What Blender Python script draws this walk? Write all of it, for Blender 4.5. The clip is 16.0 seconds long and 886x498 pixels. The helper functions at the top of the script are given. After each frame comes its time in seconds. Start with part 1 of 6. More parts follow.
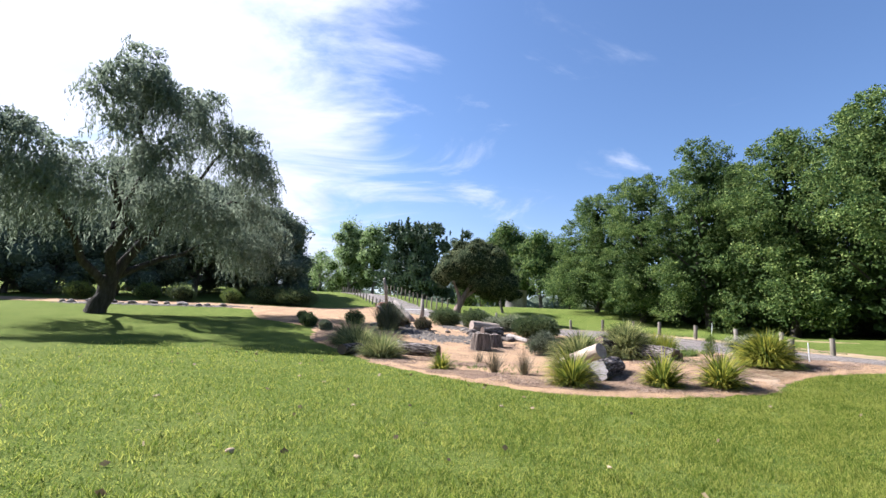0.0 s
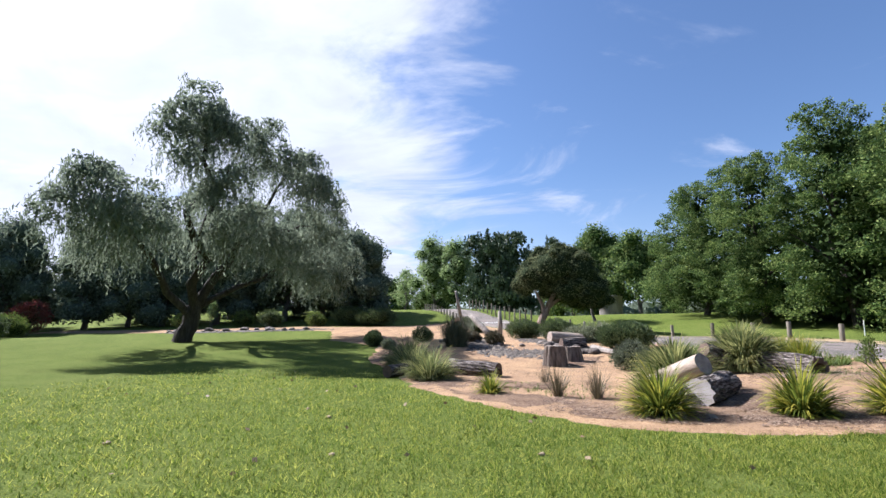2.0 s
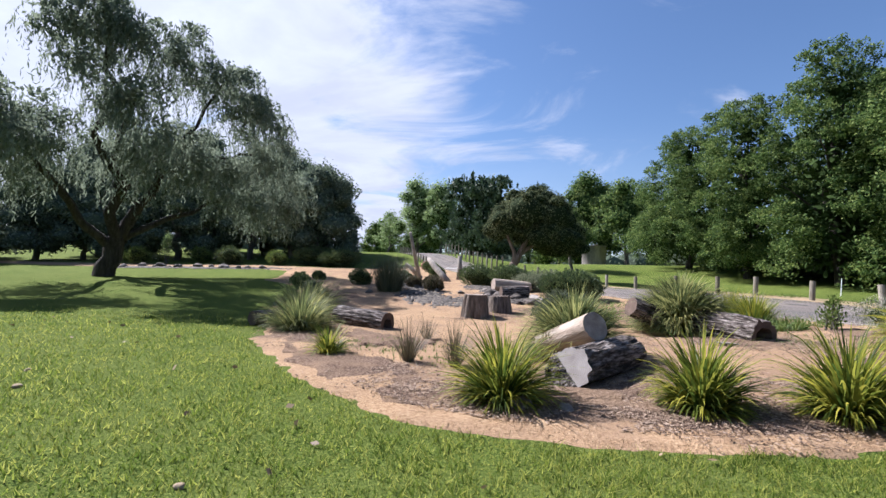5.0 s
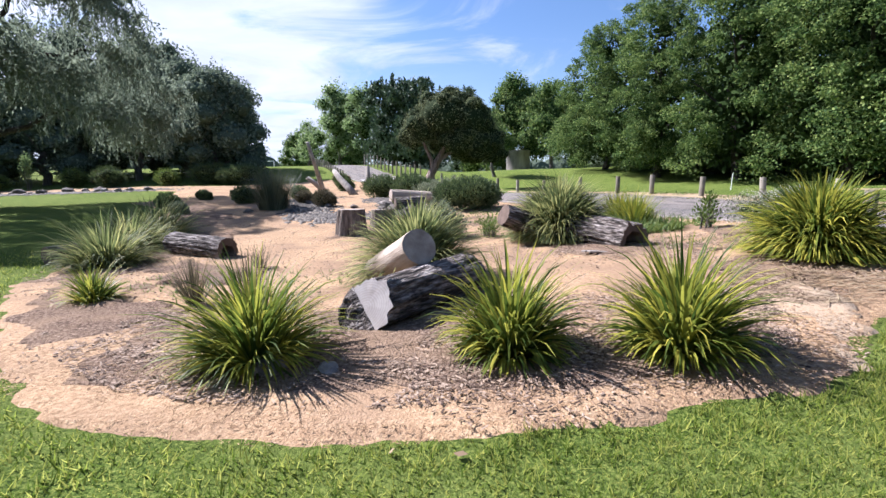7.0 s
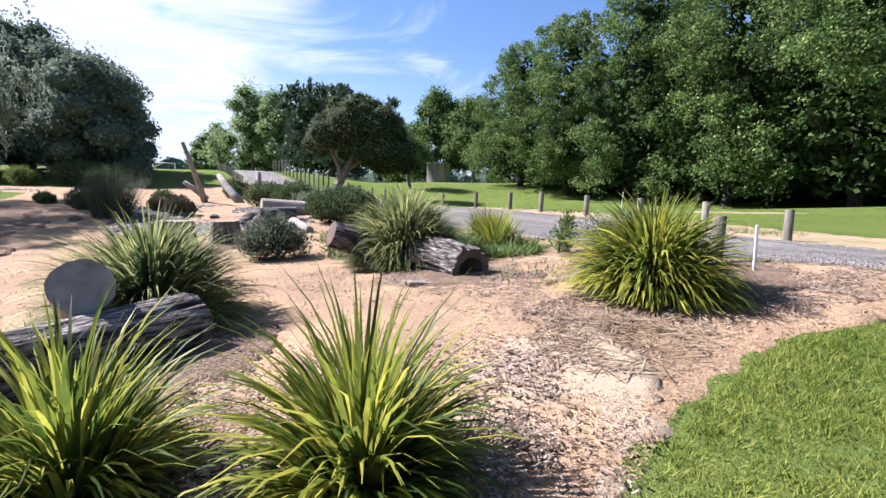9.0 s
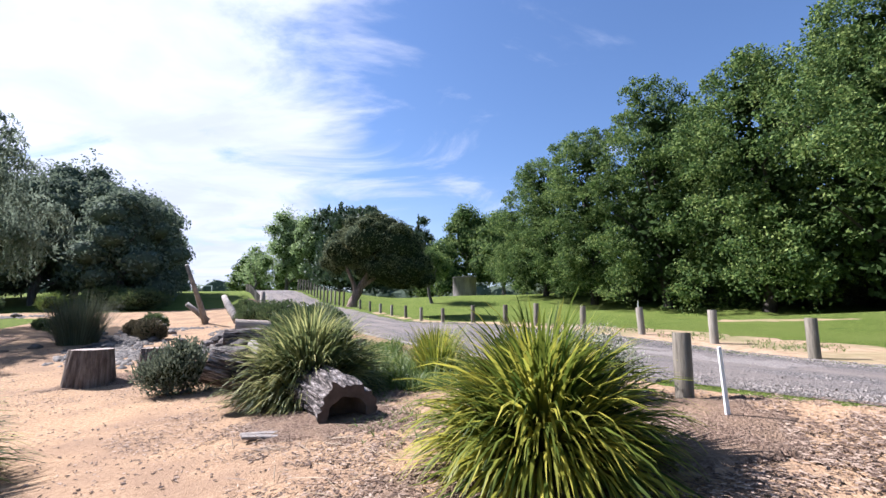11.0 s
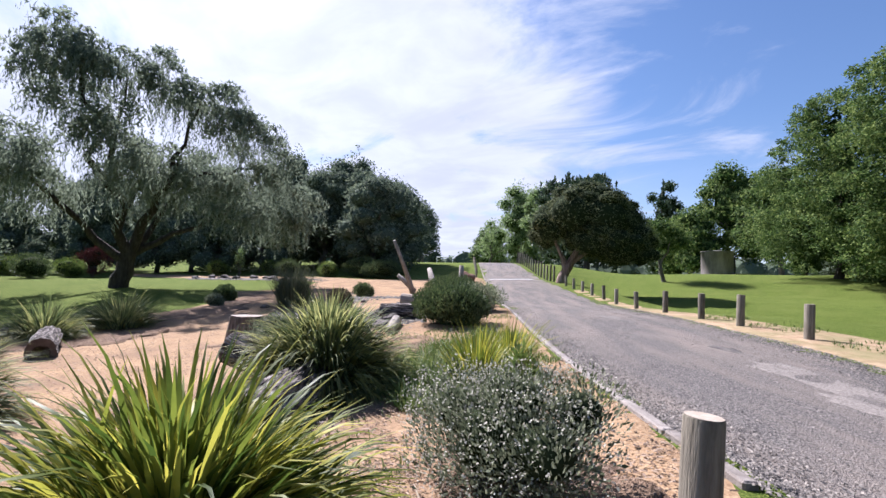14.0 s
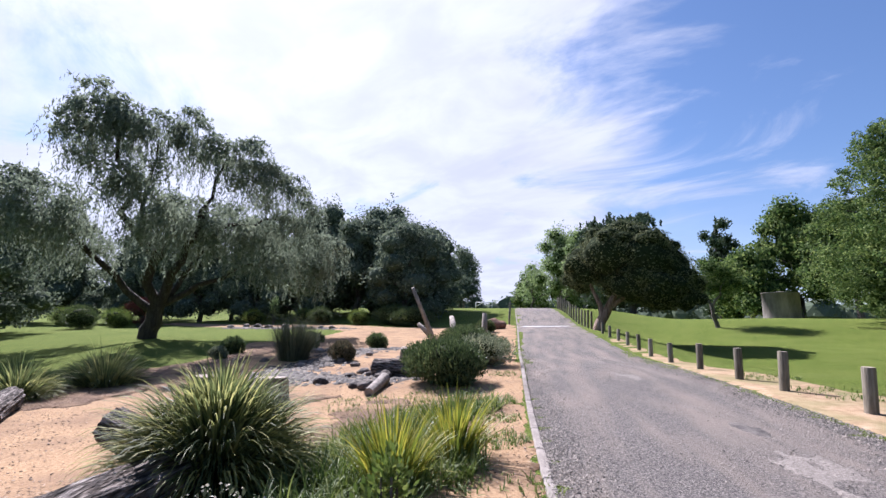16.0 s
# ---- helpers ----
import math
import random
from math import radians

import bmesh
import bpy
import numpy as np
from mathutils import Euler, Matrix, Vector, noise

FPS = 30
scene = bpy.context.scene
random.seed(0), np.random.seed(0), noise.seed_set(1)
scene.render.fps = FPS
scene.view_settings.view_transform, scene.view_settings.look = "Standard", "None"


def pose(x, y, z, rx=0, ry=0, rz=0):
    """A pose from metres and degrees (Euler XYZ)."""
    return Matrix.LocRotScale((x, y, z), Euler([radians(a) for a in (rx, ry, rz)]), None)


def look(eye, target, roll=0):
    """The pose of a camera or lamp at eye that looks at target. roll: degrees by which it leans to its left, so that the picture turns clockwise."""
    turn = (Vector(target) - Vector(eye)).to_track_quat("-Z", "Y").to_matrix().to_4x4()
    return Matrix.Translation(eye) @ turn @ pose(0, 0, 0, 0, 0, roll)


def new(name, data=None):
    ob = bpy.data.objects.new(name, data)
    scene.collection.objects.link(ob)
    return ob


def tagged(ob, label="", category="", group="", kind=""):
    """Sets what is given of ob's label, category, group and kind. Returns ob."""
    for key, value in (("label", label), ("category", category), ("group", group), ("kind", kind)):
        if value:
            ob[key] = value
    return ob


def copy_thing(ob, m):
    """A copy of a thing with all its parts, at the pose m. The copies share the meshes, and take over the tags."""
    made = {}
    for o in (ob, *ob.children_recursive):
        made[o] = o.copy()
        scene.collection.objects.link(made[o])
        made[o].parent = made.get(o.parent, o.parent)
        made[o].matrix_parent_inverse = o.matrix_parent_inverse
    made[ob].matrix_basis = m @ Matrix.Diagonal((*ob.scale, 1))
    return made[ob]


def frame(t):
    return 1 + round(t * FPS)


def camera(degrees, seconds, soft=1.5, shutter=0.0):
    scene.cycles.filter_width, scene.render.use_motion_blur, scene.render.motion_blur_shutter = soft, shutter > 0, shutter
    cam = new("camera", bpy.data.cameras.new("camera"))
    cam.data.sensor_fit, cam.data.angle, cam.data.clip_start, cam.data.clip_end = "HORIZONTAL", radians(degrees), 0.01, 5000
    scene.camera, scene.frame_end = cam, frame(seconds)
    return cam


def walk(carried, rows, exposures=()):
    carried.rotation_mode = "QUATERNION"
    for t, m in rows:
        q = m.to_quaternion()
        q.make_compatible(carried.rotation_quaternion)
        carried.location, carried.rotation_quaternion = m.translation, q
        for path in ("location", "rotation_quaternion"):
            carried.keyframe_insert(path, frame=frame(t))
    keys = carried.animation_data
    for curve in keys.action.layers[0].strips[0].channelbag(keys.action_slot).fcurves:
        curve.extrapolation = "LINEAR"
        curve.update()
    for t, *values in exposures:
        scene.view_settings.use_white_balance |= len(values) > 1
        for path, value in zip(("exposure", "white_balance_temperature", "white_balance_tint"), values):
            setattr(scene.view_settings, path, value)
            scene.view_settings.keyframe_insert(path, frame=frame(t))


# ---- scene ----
cam = camera(89.3, 16.0)
PATH = [
    (0, (0.258, -0.002, 1.467), (0.216, 1.973, 1.783), 2.8),
    (0.5, (0.492, 0.592, 1.494), (0.443, 2.565, 1.815), 2.6),
    (1, (0.728, 1.126, 1.449), (0.639, 3.097, 1.777), 2.0),
    (1.5, (0.994, 1.649, 1.468), (0.784, 3.608, 1.807), 1.0),
    (2, (1.293, 2.222, 1.476), (0.864, 4.14, 1.845), -0.0),
    (2.5, (1.647, 2.724, 1.53), (0.95, 4.555, 1.932), -0.8),
    (3, (1.944, 3.255, 1.519), (0.963, 4.945, 1.945), -0.6),
    (3.5, (2.28, 3.781, 1.544), (1.117, 5.36, 1.938), 0.3),
    (4, (2.617, 4.352, 1.55), (1.55, 6.014, 1.867), 1.3),
    (4.5, (3.016, 4.845, 1.513), (2.289, 6.694, 1.745), 2.1),
    (5, (3.449, 5.314, 1.5), (3.029, 7.265, 1.629), 2.0),
    (5.2, (3.591, 5.509, 1.493), (3.261, 7.48, 1.581), 1.9),
    (7.3, (5.065, 7.308, 1.53), (4.95, 9.282, 1.228), -0.3),
    (7.5, (5.223, 7.477, 1.526), (5.129, 9.449, 1.205), 0.2),
    (8, (5.673, 7.829, 1.557), (5.645, 9.8, 1.22), 1.0),
    (8.5, (6.1, 8.212, 1.573), (6.171, 10.188, 1.272), 1.4),
    (9, (6.578, 8.538, 1.565), (6.753, 10.519, 1.353), 1.0),
    (9.2, (6.743, 8.674, 1.581), (6.96, 10.655, 1.42), 0.9),
    (11.3, (8.818, 10.006, 1.658), (8.707, 11.978, 1.969), -0.9),
    (11.5, (9.006, 10.154, 1.695), (8.792, 12.118, 2.008), -0.8),
    (12, (9.395, 10.489, 1.69), (8.897, 12.401, 2.001), -0.1),
    (12.5, (9.754, 10.819, 1.81), (8.976, 12.643, 2.073), 0.8),
    (13, (10.2, 11.133, 1.859), (9.222, 12.867, 2.054), 1.3),
    (13.5, (10.576, 11.523, 1.858), (9.533, 13.223, 2.006), 1.8),
    (14, (10.92, 12.008, 1.971), (9.904, 13.725, 2.123), 2.2),
    (14.5, (11.245, 12.477, 2.009), (10.299, 14.229, 2.205), 2.4),
    (15, (11.43, 12.912, 2.032), (10.525, 14.677, 2.291), 2.1),
    (15.5, (11.52, 13.379, 2.132), (10.541, 15.093, 2.454), 1.7),
    (16, (11.574, 13.706, 2.232), (10.396, 15.286, 2.574), 1.8),
]
walk(cam, [(t, look(eye, target, roll)) for t, eye, target, roll in PATH],
     [(0, 1.78, 5650, 17), (1.5, 1.7, 5650, 17), (3, 1.4, 5650, 18), (5, 1.43, 5600, 18), (8, 1.8, 5450, 20), (9, 1.8, 5450, 20), (11.5, 1.63, 5550, 20), (16, 1.48, 5600, 23)])

# ---------------------------------------------------------------- light
SUN_AZ, SUN_EL = 70.0, 45.0            # degrees left of +y, degrees up
SUN_DIR = Vector((-math.sin(radians(SUN_AZ)) * math.cos(radians(SUN_EL)),
                  math.cos(radians(SUN_AZ)) * math.cos(radians(SUN_EL)), math.sin(radians(SUN_EL))))
sun_data = bpy.data.lights.new("sun", "SUN")
sun_data.energy, sun_data.angle, sun_data.color = 4.6, radians(0.6), (1.0, 0.93, 0.82)
sun_lamp = new("sun", sun_data)
sun_lamp.matrix_world = look(SUN_DIR * 50, (0, 0, 0))

world = bpy.data.worlds.new("sky")
scene.world = world
world.use_nodes = True
wt = world.node_tree
wt.nodes.clear()


def wn(kind, **values):
    node = wt.nodes.new(kind)
    for key, value in values.items():
        node.inputs[key].default_value = value
    return node


def wmath(op, a, b=None):
    node = wt.nodes.new("ShaderNodeMath")
    node.operation = op
    for slot, v in ((0, a), (1, b)):
        if v is None:
            continue
        if isinstance(v, (int, float)):
            node.inputs[slot].default_value = v
        else:
            wt.links.new(v, node.inputs[slot])
    return node.outputs[0]


def wramp(v, a, b, lo=0.0, hi=1.0):
    node = wn("ShaderNodeMapRange", **{"From Min": a, "From Max": b, "To Min": lo, "To Max": hi})
    node.interpolation_type = "SMOOTHSTEP"
    wt.links.new(v, node.inputs["Value"])
    return node.outputs[0]


sky = wt.nodes.new("ShaderNodeTexSky")
sky.sky_type, sky.sun_disc = "NISHITA", False
sky.sun_elevation, sky.sun_rotation = radians(SUN_EL), radians(-SUN_AZ)
sky.air_density, sky.dust_density, sky.ozone_density = 1.2, 0.4, 3.5
coord = wt.nodes.new("ShaderNodeTexCoord")
toward = wt.nodes.new("ShaderNodeVectorMath")
toward.operation = "DOT_PRODUCT"
wt.links.new(coord.outputs["Generated"], toward.inputs[0])
toward.inputs[1].default_value = SUN_DIR
sep = wt.nodes.new("ShaderNodeSeparateXYZ")
wt.links.new(coord.outputs["Generated"], sep.inputs[0])
up = wmath("ADD", wmath("MAXIMUM", sep.outputs[2], 0.0), 0.16)
flat = wt.nodes.new("ShaderNodeCombineXYZ")
wt.links.new(wmath("DIVIDE", sep.outputs[0], up), flat.inputs[0])
wt.links.new(wmath("DIVIDE", sep.outputs[1], up), flat.inputs[1])
turn = wt.nodes.new("ShaderNodeMapping")
turn.inputs["Rotation"].default_value = (0, 0, radians(38))
turn.inputs["Scale"].default_value = (0.8, 1.15, 1.0)
turn.inputs["Location"].default_value = (0.35, 0.1, 0.0)
wt.links.new(flat.outputs[0], turn.inputs[0])
puff = wn("ShaderNodeTexNoise", Scale=1.5, Detail=10.0, Roughness=0.6, Distortion=0.7)
wt.links.new(turn.outputs[0], puff.inputs["Vector"])
bank = wt.nodes.new("ShaderNodeVectorMath")
bank.operation = "DOT_PRODUCT"
wt.links.new(coord.outputs["Generated"], bank.inputs[0])
bank.inputs[1].default_value = Vector((-0.80, 0.48, 0.36)).normalized()
near_sun = wramp(bank.outputs["Value"], 0.46, 0.92)
cover = wmath("ADD", puff.outputs["Fac"], wmath("MULTIPLY", near_sun, 0.34))
cloud = wramp(cover, 0.57, 0.82)
low = wramp(sep.outputs[2], 0.34, 0.02, 0.0, 0.55)
veil = wmath("MINIMUM", wmath("ADD", cloud, wmath("MULTIPLY", low, wramp(toward.outputs["Value"], 0.1, 0.8, 0.35, 1.0))), 1.0)
glow = wmath("POWER", wmath("MAXIMUM", toward.outputs["Value"], 0.0), 6.0)
shade = wn("ShaderNodeTexNoise", Scale=3.2, Detail=6.0, Roughness=0.55, Distortion=0.4)
wt.links.new(turn.outputs[0], shade.inputs["Vector"])
light_of_cloud = wmath("MULTIPLY", wmath("ADD", wmath("MULTIPLY", glow, 0.12), 0.325), wramp(shade.outputs["Fac"], 0.3, 0.7, 1.06, 0.86))
tint = wt.nodes.new("ShaderNodeCombineColor")
wt.links.new(wmath("MULTIPLY", light_of_cloud, 0.97), tint.inputs[0])
wt.links.new(wmath("MULTIPLY", light_of_cloud, 0.985), tint.inputs[1])
wt.links.new(wmath("MULTIPLY", light_of_cloud, 1.03), tint.inputs[2])
dim = wt.nodes.new("ShaderNodeVectorMath")
dim.operation = "SCALE"
dim.inputs["Scale"].default_value = 0.047
wt.links.new(sky.outputs[0], dim.inputs[0])
mixed = wt.nodes.new("ShaderNodeMix")
mixed.data_type = "RGBA"
wt.links.new(wmath("MULTIPLY", veil, 0.93), mixed.inputs[0])
wt.links.new(dim.outputs[0], mixed.inputs[6])
wt.links.new(tint.outputs[0], mixed.inputs[7])
back = wn("ShaderNodeBackground", Strength=1.0)
wt.links.new(mixed.outputs[2], back.inputs[0])
out = wt.nodes.new("ShaderNodeOutputWorld")
wt.links.new(back.outputs[0], out.inputs[0])

# ---------------------------------------------------------------- materials


def material(name, stops, scale=6.0, rough=0.85, bump=0.3, fine=60.0, fine_depth=0.004, translucent=0.0,
             island=0.0, per_object=0.0, big=0.0, big_scale=0.35, big_colour=(0, 0, 0), spec=0.3, stretch=(1, 1, 1), coords="Object", big_turn=0.0, big_stretch=(1, 1, 1)):
    """Noise through a colour ramp, a second noise as large patches, fine relief."""
    m = bpy.data.materials.new(name)
    m.use_nodes = True
    nt = m.node_tree
    bsdf = nt.nodes["Principled BSDF"]
    bsdf.inputs["Roughness"].default_value = rough
    bsdf.inputs["Specular IOR Level"].default_value = spec
    tc = nt.nodes.new("ShaderNodeTexCoord")
    mp = nt.nodes.new("ShaderNodeMapping")
    mp.inputs["Scale"].default_value = stretch
    nt.links.new(tc.outputs[coords], mp.inputs[0])
    n1 = nt.nodes.new("ShaderNodeTexNoise")
    n1.inputs["Scale"].default_value, n1.inputs["Detail"].default_value, n1.inputs["Roughness"].default_value = scale, 6, 0.65
    nt.links.new(mp.outputs[0], n1.inputs["Vector"])
    fac = n1.outputs["Fac"]

    def add(a, b, k):
        x = nt.nodes.new("ShaderNodeMath")
        x.operation = "MULTIPLY_ADD"
        nt.links.new(b, x.inputs[0])
        x.inputs[1].default_value = k
        nt.links.new(a, x.inputs[2])
        y = nt.nodes.new("ShaderNodeMath")
        y.operation = "SUBTRACT"
        nt.links.new(x.outputs[0], y.inputs[0])
        y.inputs[1].default_value = k / 2
        return y.outputs[0]

    if island:
        g = nt.nodes.new("ShaderNodeNewGeometry")
        fac = add(fac, g.outputs["Random Per Island"], island)
    if per_object:
        oi = nt.nodes.new("ShaderNodeObjectInfo")
        fac = add(fac, oi.outputs["Random"], per_object)
    ramp = nt.nodes.new("ShaderNodeValToRGB")
    ramp.color_ramp.elements[0].position, ramp.color_ramp.elements[1].position = stops[0][0], stops[-1][0]
    ramp.color_ramp.elements[0].color = (*stops[0][1], 1)
    ramp.color_ramp.elements[1].color = (*stops[-1][1], 1)
    for p, c in stops[1:-1]:
        ramp.color_ramp.elements.new(p).color = (*c, 1)
    nt.links.new(fac, ramp.inputs[0])
    colour = ramp.outputs[0]
    if big:
        n2 = nt.nodes.new("ShaderNodeTexNoise")
        n2.inputs["Scale"].default_value, n2.inputs["Detail"].default_value = big_scale, 4
        mp2 = nt.nodes.new("ShaderNodeMapping")
        mp2.vector_type = "TEXTURE"
        mp2.inputs["Rotation"].default_value, mp2.inputs["Scale"].default_value = (0, 0, radians(big_turn)), big_stretch
        nt.links.new(tc.outputs[coords], mp2.inputs[0])
        nt.links.new(mp2.outputs[0], n2.inputs["Vector"])
        r2 = nt.nodes.new("ShaderNodeMapRange")
        r2.inputs["From Min"].default_value, r2.inputs["From Max"].default_value = 0.42, 0.66
        r2.inputs["To Max"].default_value = big
        nt.links.new(n2.outputs["Fac"], r2.inputs["Value"])
        mx = nt.nodes.new("ShaderNodeMix")
        mx.data_type = "RGBA"
        mx.inputs[7].default_value = (*big_colour, 1)
        nt.links.new(r2.outputs[0], mx.inputs[0])
        nt.links.new(colour, mx.inputs[6])
        colour = mx.outputs[2]
    nt.links.new(colour, bsdf.inputs["Base Color"])
    if bump:
        n3 = nt.nodes.new("ShaderNodeTexNoise")
        n3.inputs["Scale"].default_value, n3.inputs["Detail"].default_value = fine, 4
        nt.links.new(mp.outputs[0], n3.inputs["Vector"])
        b = nt.nodes.new("ShaderNodeBump")
        b.inputs["Strength"].default_value, b.inputs["Distance"].default_value = bump, fine_depth * 4
        nt.links.new(n3.outputs["Fac"], b.inputs["Height"])
        nt.links.new(b.outputs[0], bsdf.inputs["Normal"])
    if translucent:
        tr = nt.nodes.new("ShaderNodeBsdfTranslucent")
        nt.links.new(colour, tr.inputs["Color"])
        ms = nt.nodes.new("ShaderNodeMixShader")
        ms.inputs[0].default_value = translucent
        nt.links.new(bsdf.outputs[0], ms.inputs[1])
        nt.links.new(tr.outputs[0], ms.inputs[2])
        nt.links.new(ms.outputs[0], nt.nodes["Material Output"].inputs[0])
    return m


def leaf_mat(name, dark, mid, light, translucent=0.35, rough=0.55, island=0.6, scale=0.6, spec=0.3):
    return material(name, [(0.25, dark), (0.5, mid), (0.8, light)], scale=scale, rough=rough, bump=0, translucent=translucent, island=island, spec=spec)


M_LAWN = material("lawn", [(0.36, (0.026, 0.046, 0.010)), (0.5, (0.086, 0.122, 0.023)), (0.64, (0.200, 0.225, 0.053))], scale=42.0, rough=0.95, bump=0.8,
                  fine=120, fine_depth=0.008, big=0.6, big_scale=0.55, big_colour=(0.128, 0.152, 0.038), spec=0.03)
M_BLADE = leaf_mat("grass_blades", (0.080, 0.125, 0.018), (0.185, 0.238, 0.034), (0.370, 0.380, 0.088), translucent=0.55, scale=1.2, island=0.95, spec=0.03, rough=0.9)
M_SAND = material("sandy_soil", [(0.28, (0.152, 0.092, 0.051)), (0.46, (0.312, 0.203, 0.115)), (0.68, (0.422, 0.303, 0.186))], scale=26, rough=0.95, bump=0.55, fine=60,
                  fine_depth=0.008, big=0.75, big_scale=1.0, big_colour=(0.215, 0.142, 0.092), spec=0.06)
M_MULCH_BED = material("mulch_covered_soil", [(0.32, (0.060, 0.038, 0.027)), (0.5, (0.170, 0.115, 0.080)), (0.66, (0.330, 0.240, 0.175))], scale=30, rough=0.95, bump=1.0, fine=48,
                       fine_depth=0.014, big=0.7, big_scale=1.9, big_colour=(0.300, 0.205, 0.130), spec=0.06)
M_VERGE = material("verge_soil", [(0.25, (0.20, 0.135, 0.08)), (0.5, (0.335, 0.235, 0.145)), (0.75, (0.42, 0.32, 0.215))], scale=5, rough=0.95, bump=0.6, fine=40, fine_depth=0.01, spec=0.1, big=0.7, big_scale=0.9, big_colour=(0.17, 0.165, 0.07))
M_ASPHALT = material("worn_asphalt", [(0.34, (0.052, 0.047, 0.045)), (0.5, (0.150, 0.136, 0.126)), (0.68, (0.310, 0.280, 0.248))], scale=44, rough=0.92, bump=1.0, fine=70,
                     fine_depth=0.010, big=0.85, big_scale=1.5, big_colour=(0.245, 0.208, 0.176), spec=0.12, big_turn=117, big_stretch=(5.0, 0.8, 1.0))
M_MULCH = material("bark_mulch", [(0.2, (0.065, 0.040, 0.027)), (0.5, (0.175, 0.116, 0.078)), (0.85, (0.330, 0.245, 0.175))], scale=3, bump=0, island=1.0, rough=0.9)
M_STRAW = material("dry_straw", [(0.2, (0.17, 0.098, 0.05)), (0.5, (0.30, 0.19, 0.098)), (0.85, (0.42, 0.285, 0.155))], scale=3, bump=0, island=1.0, rough=0.9)
M_DARK_BARK = material("dark_bark", [(0.3, (0.022, 0.018, 0.015)), (0.5, (0.05, 0.042, 0.035)), (0.75, (0.10, 0.085, 0.07))], scale=3, rough=0.95, bump=0.9, fine=14, fine_depth=0.03, stretch=(2.5, 2.5, 0.5))
M_RED_BARK = material("red_brown_bark", [(0.3, (0.10, 0.065, 0.05)), (0.5, (0.26, 0.185, 0.15)), (0.75, (0.46, 0.38, 0.32))], scale=3, rough=0.95, bump=0.9, fine=14, fine_depth=0.03, stretch=(2.5, 2.5, 0.5))
M_GRAVEL = material("road_gravel", [(0.2, (0.085, 0.076, 0.068)), (0.5, (0.168, 0.150, 0.134)), (0.85, (0.295, 0.260, 0.222))], scale=3, bump=0, island=0.8, rough=0.9)
M_CREEK = material("creek_stones", [(0.2, (0.038, 0.032, 0.027)), (0.5, (0.078, 0.066, 0.055)), (0.85, (0.155, 0.130, 0.102))], scale=3, bump=0.3, fine=30, island=0.8, rough=0.8)
M_CONCRETE = material("kerb_concrete", [(0.25, (0.135, 0.115, 0.098)), (0.5, (0.215, 0.188, 0.165)), (0.75, (0.30, 0.268, 0.238))], scale=7, rough=0.95, bump=0.7, fine=60, per_object=0.3)
M_TANK = material("stained_concrete", [(0.3, (0.115, 0.102, 0.09)), (0.5, (0.22, 0.198, 0.176)), (0.72, (0.32, 0.29, 0.262))], scale=1.6, rough=0.95, bump=0.3, fine=12, stretch=(1.0, 1.0, 0.3))
M_POST = material("weathered_pine", [(0.25, (0.078, 0.065, 0.047)), (0.5, (0.172, 0.150, 0.113)), (0.75, (0.275, 0.246, 0.198))], scale=9, rough=0.9, bump=0.6, fine=40, stretch=(3, 3, 0.3), per_object=0.3)
M_POST_TOP = material("post_end_grain", [(0.3, (0.288, 0.232, 0.176)), (0.7, (0.440, 0.376, 0.304))], scale=14, rough=0.9, bump=0.5, fine=60)
M_WHITE = material("white_paint", [(0.3, (0.62, 0.61, 0.58)), (0.7, (0.8, 0.8, 0.78))], scale=6, rough=0.6, bump=0.1)
M_BARK = material("grey_bark", [(0.3, (0.06, 0.052, 0.045)), (0.5, (0.13, 0.115, 0.1)), (0.75, (0.24, 0.21, 0.185))], scale=3, rough=0.95, bump=0.9, fine=14, fine_depth=0.03, stretch=(2.5, 2.5, 0.5))
M_LOG_BARK = material("furrowed_log_bark", [(0.40, (0.022, 0.018, 0.015)), (0.5, (0.105, 0.085, 0.073)), (0.64, (0.37, 0.325, 0.295))], scale=10, rough=0.95, bump=1.0, fine=18, fine_depth=0.03, stretch=(0.4, 2.0, 2.0))
M_LOG_BARE = material("bare_log_wood", [(0.3, (0.203, 0.150, 0.109)), (0.5, (0.345, 0.277, 0.217)), (0.75, (0.450, 0.390, 0.323))], scale=5, rough=0.9, bump=0.7, fine=30, fine_depth=0.008, stretch=(0.3, 2.0, 2.0))
M_DEAD_WOOD = material("silvered_dead_wood", [(0.3, (0.115, 0.094, 0.079)), (0.5, (0.238, 0.209, 0.180)), (0.75, (0.360, 0.324, 0.288))], scale=5, rough=0.9, bump=0.7, fine=25, stretch=(1.5, 1.5, 0.3))
M_STUMP = material("weathered_stump_side", [(0.3, (0.055, 0.042, 0.033)), (0.5, (0.150, 0.120, 0.098)), (0.72, (0.285, 0.240, 0.200))], scale=7, rough=0.95, bump=0.9, fine=22, fine_depth=0.02, stretch=(0.3, 2.0, 2.0))
M_ROCK = material("field_rock", [(0.3, (0.104, 0.084, 0.068)), (0.5, (0.200, 0.168, 0.144)), (0.75, (0.320, 0.288, 0.248))], scale=5, rough=0.9, bump=0.8, fine=25, fine_depth=0.015, per_object=0.3)
M_DARK_ROCK = material("dark_creek_rock", [(0.3, (0.045, 0.036, 0.030)), (0.5, (0.095, 0.078, 0.066)), (0.75, (0.17, 0.145, 0.125))], scale=6, rough=0.85, bump=0.8, fine=25, fine_depth=0.015, per_object=0.4)
M_CLOD = material("dry_soil_clod", [(0.3, (0.22, 0.16, 0.10)), (0.7, (0.42, 0.33, 0.22))], scale=20, rough=0.95, bump=0.6, fine=60)
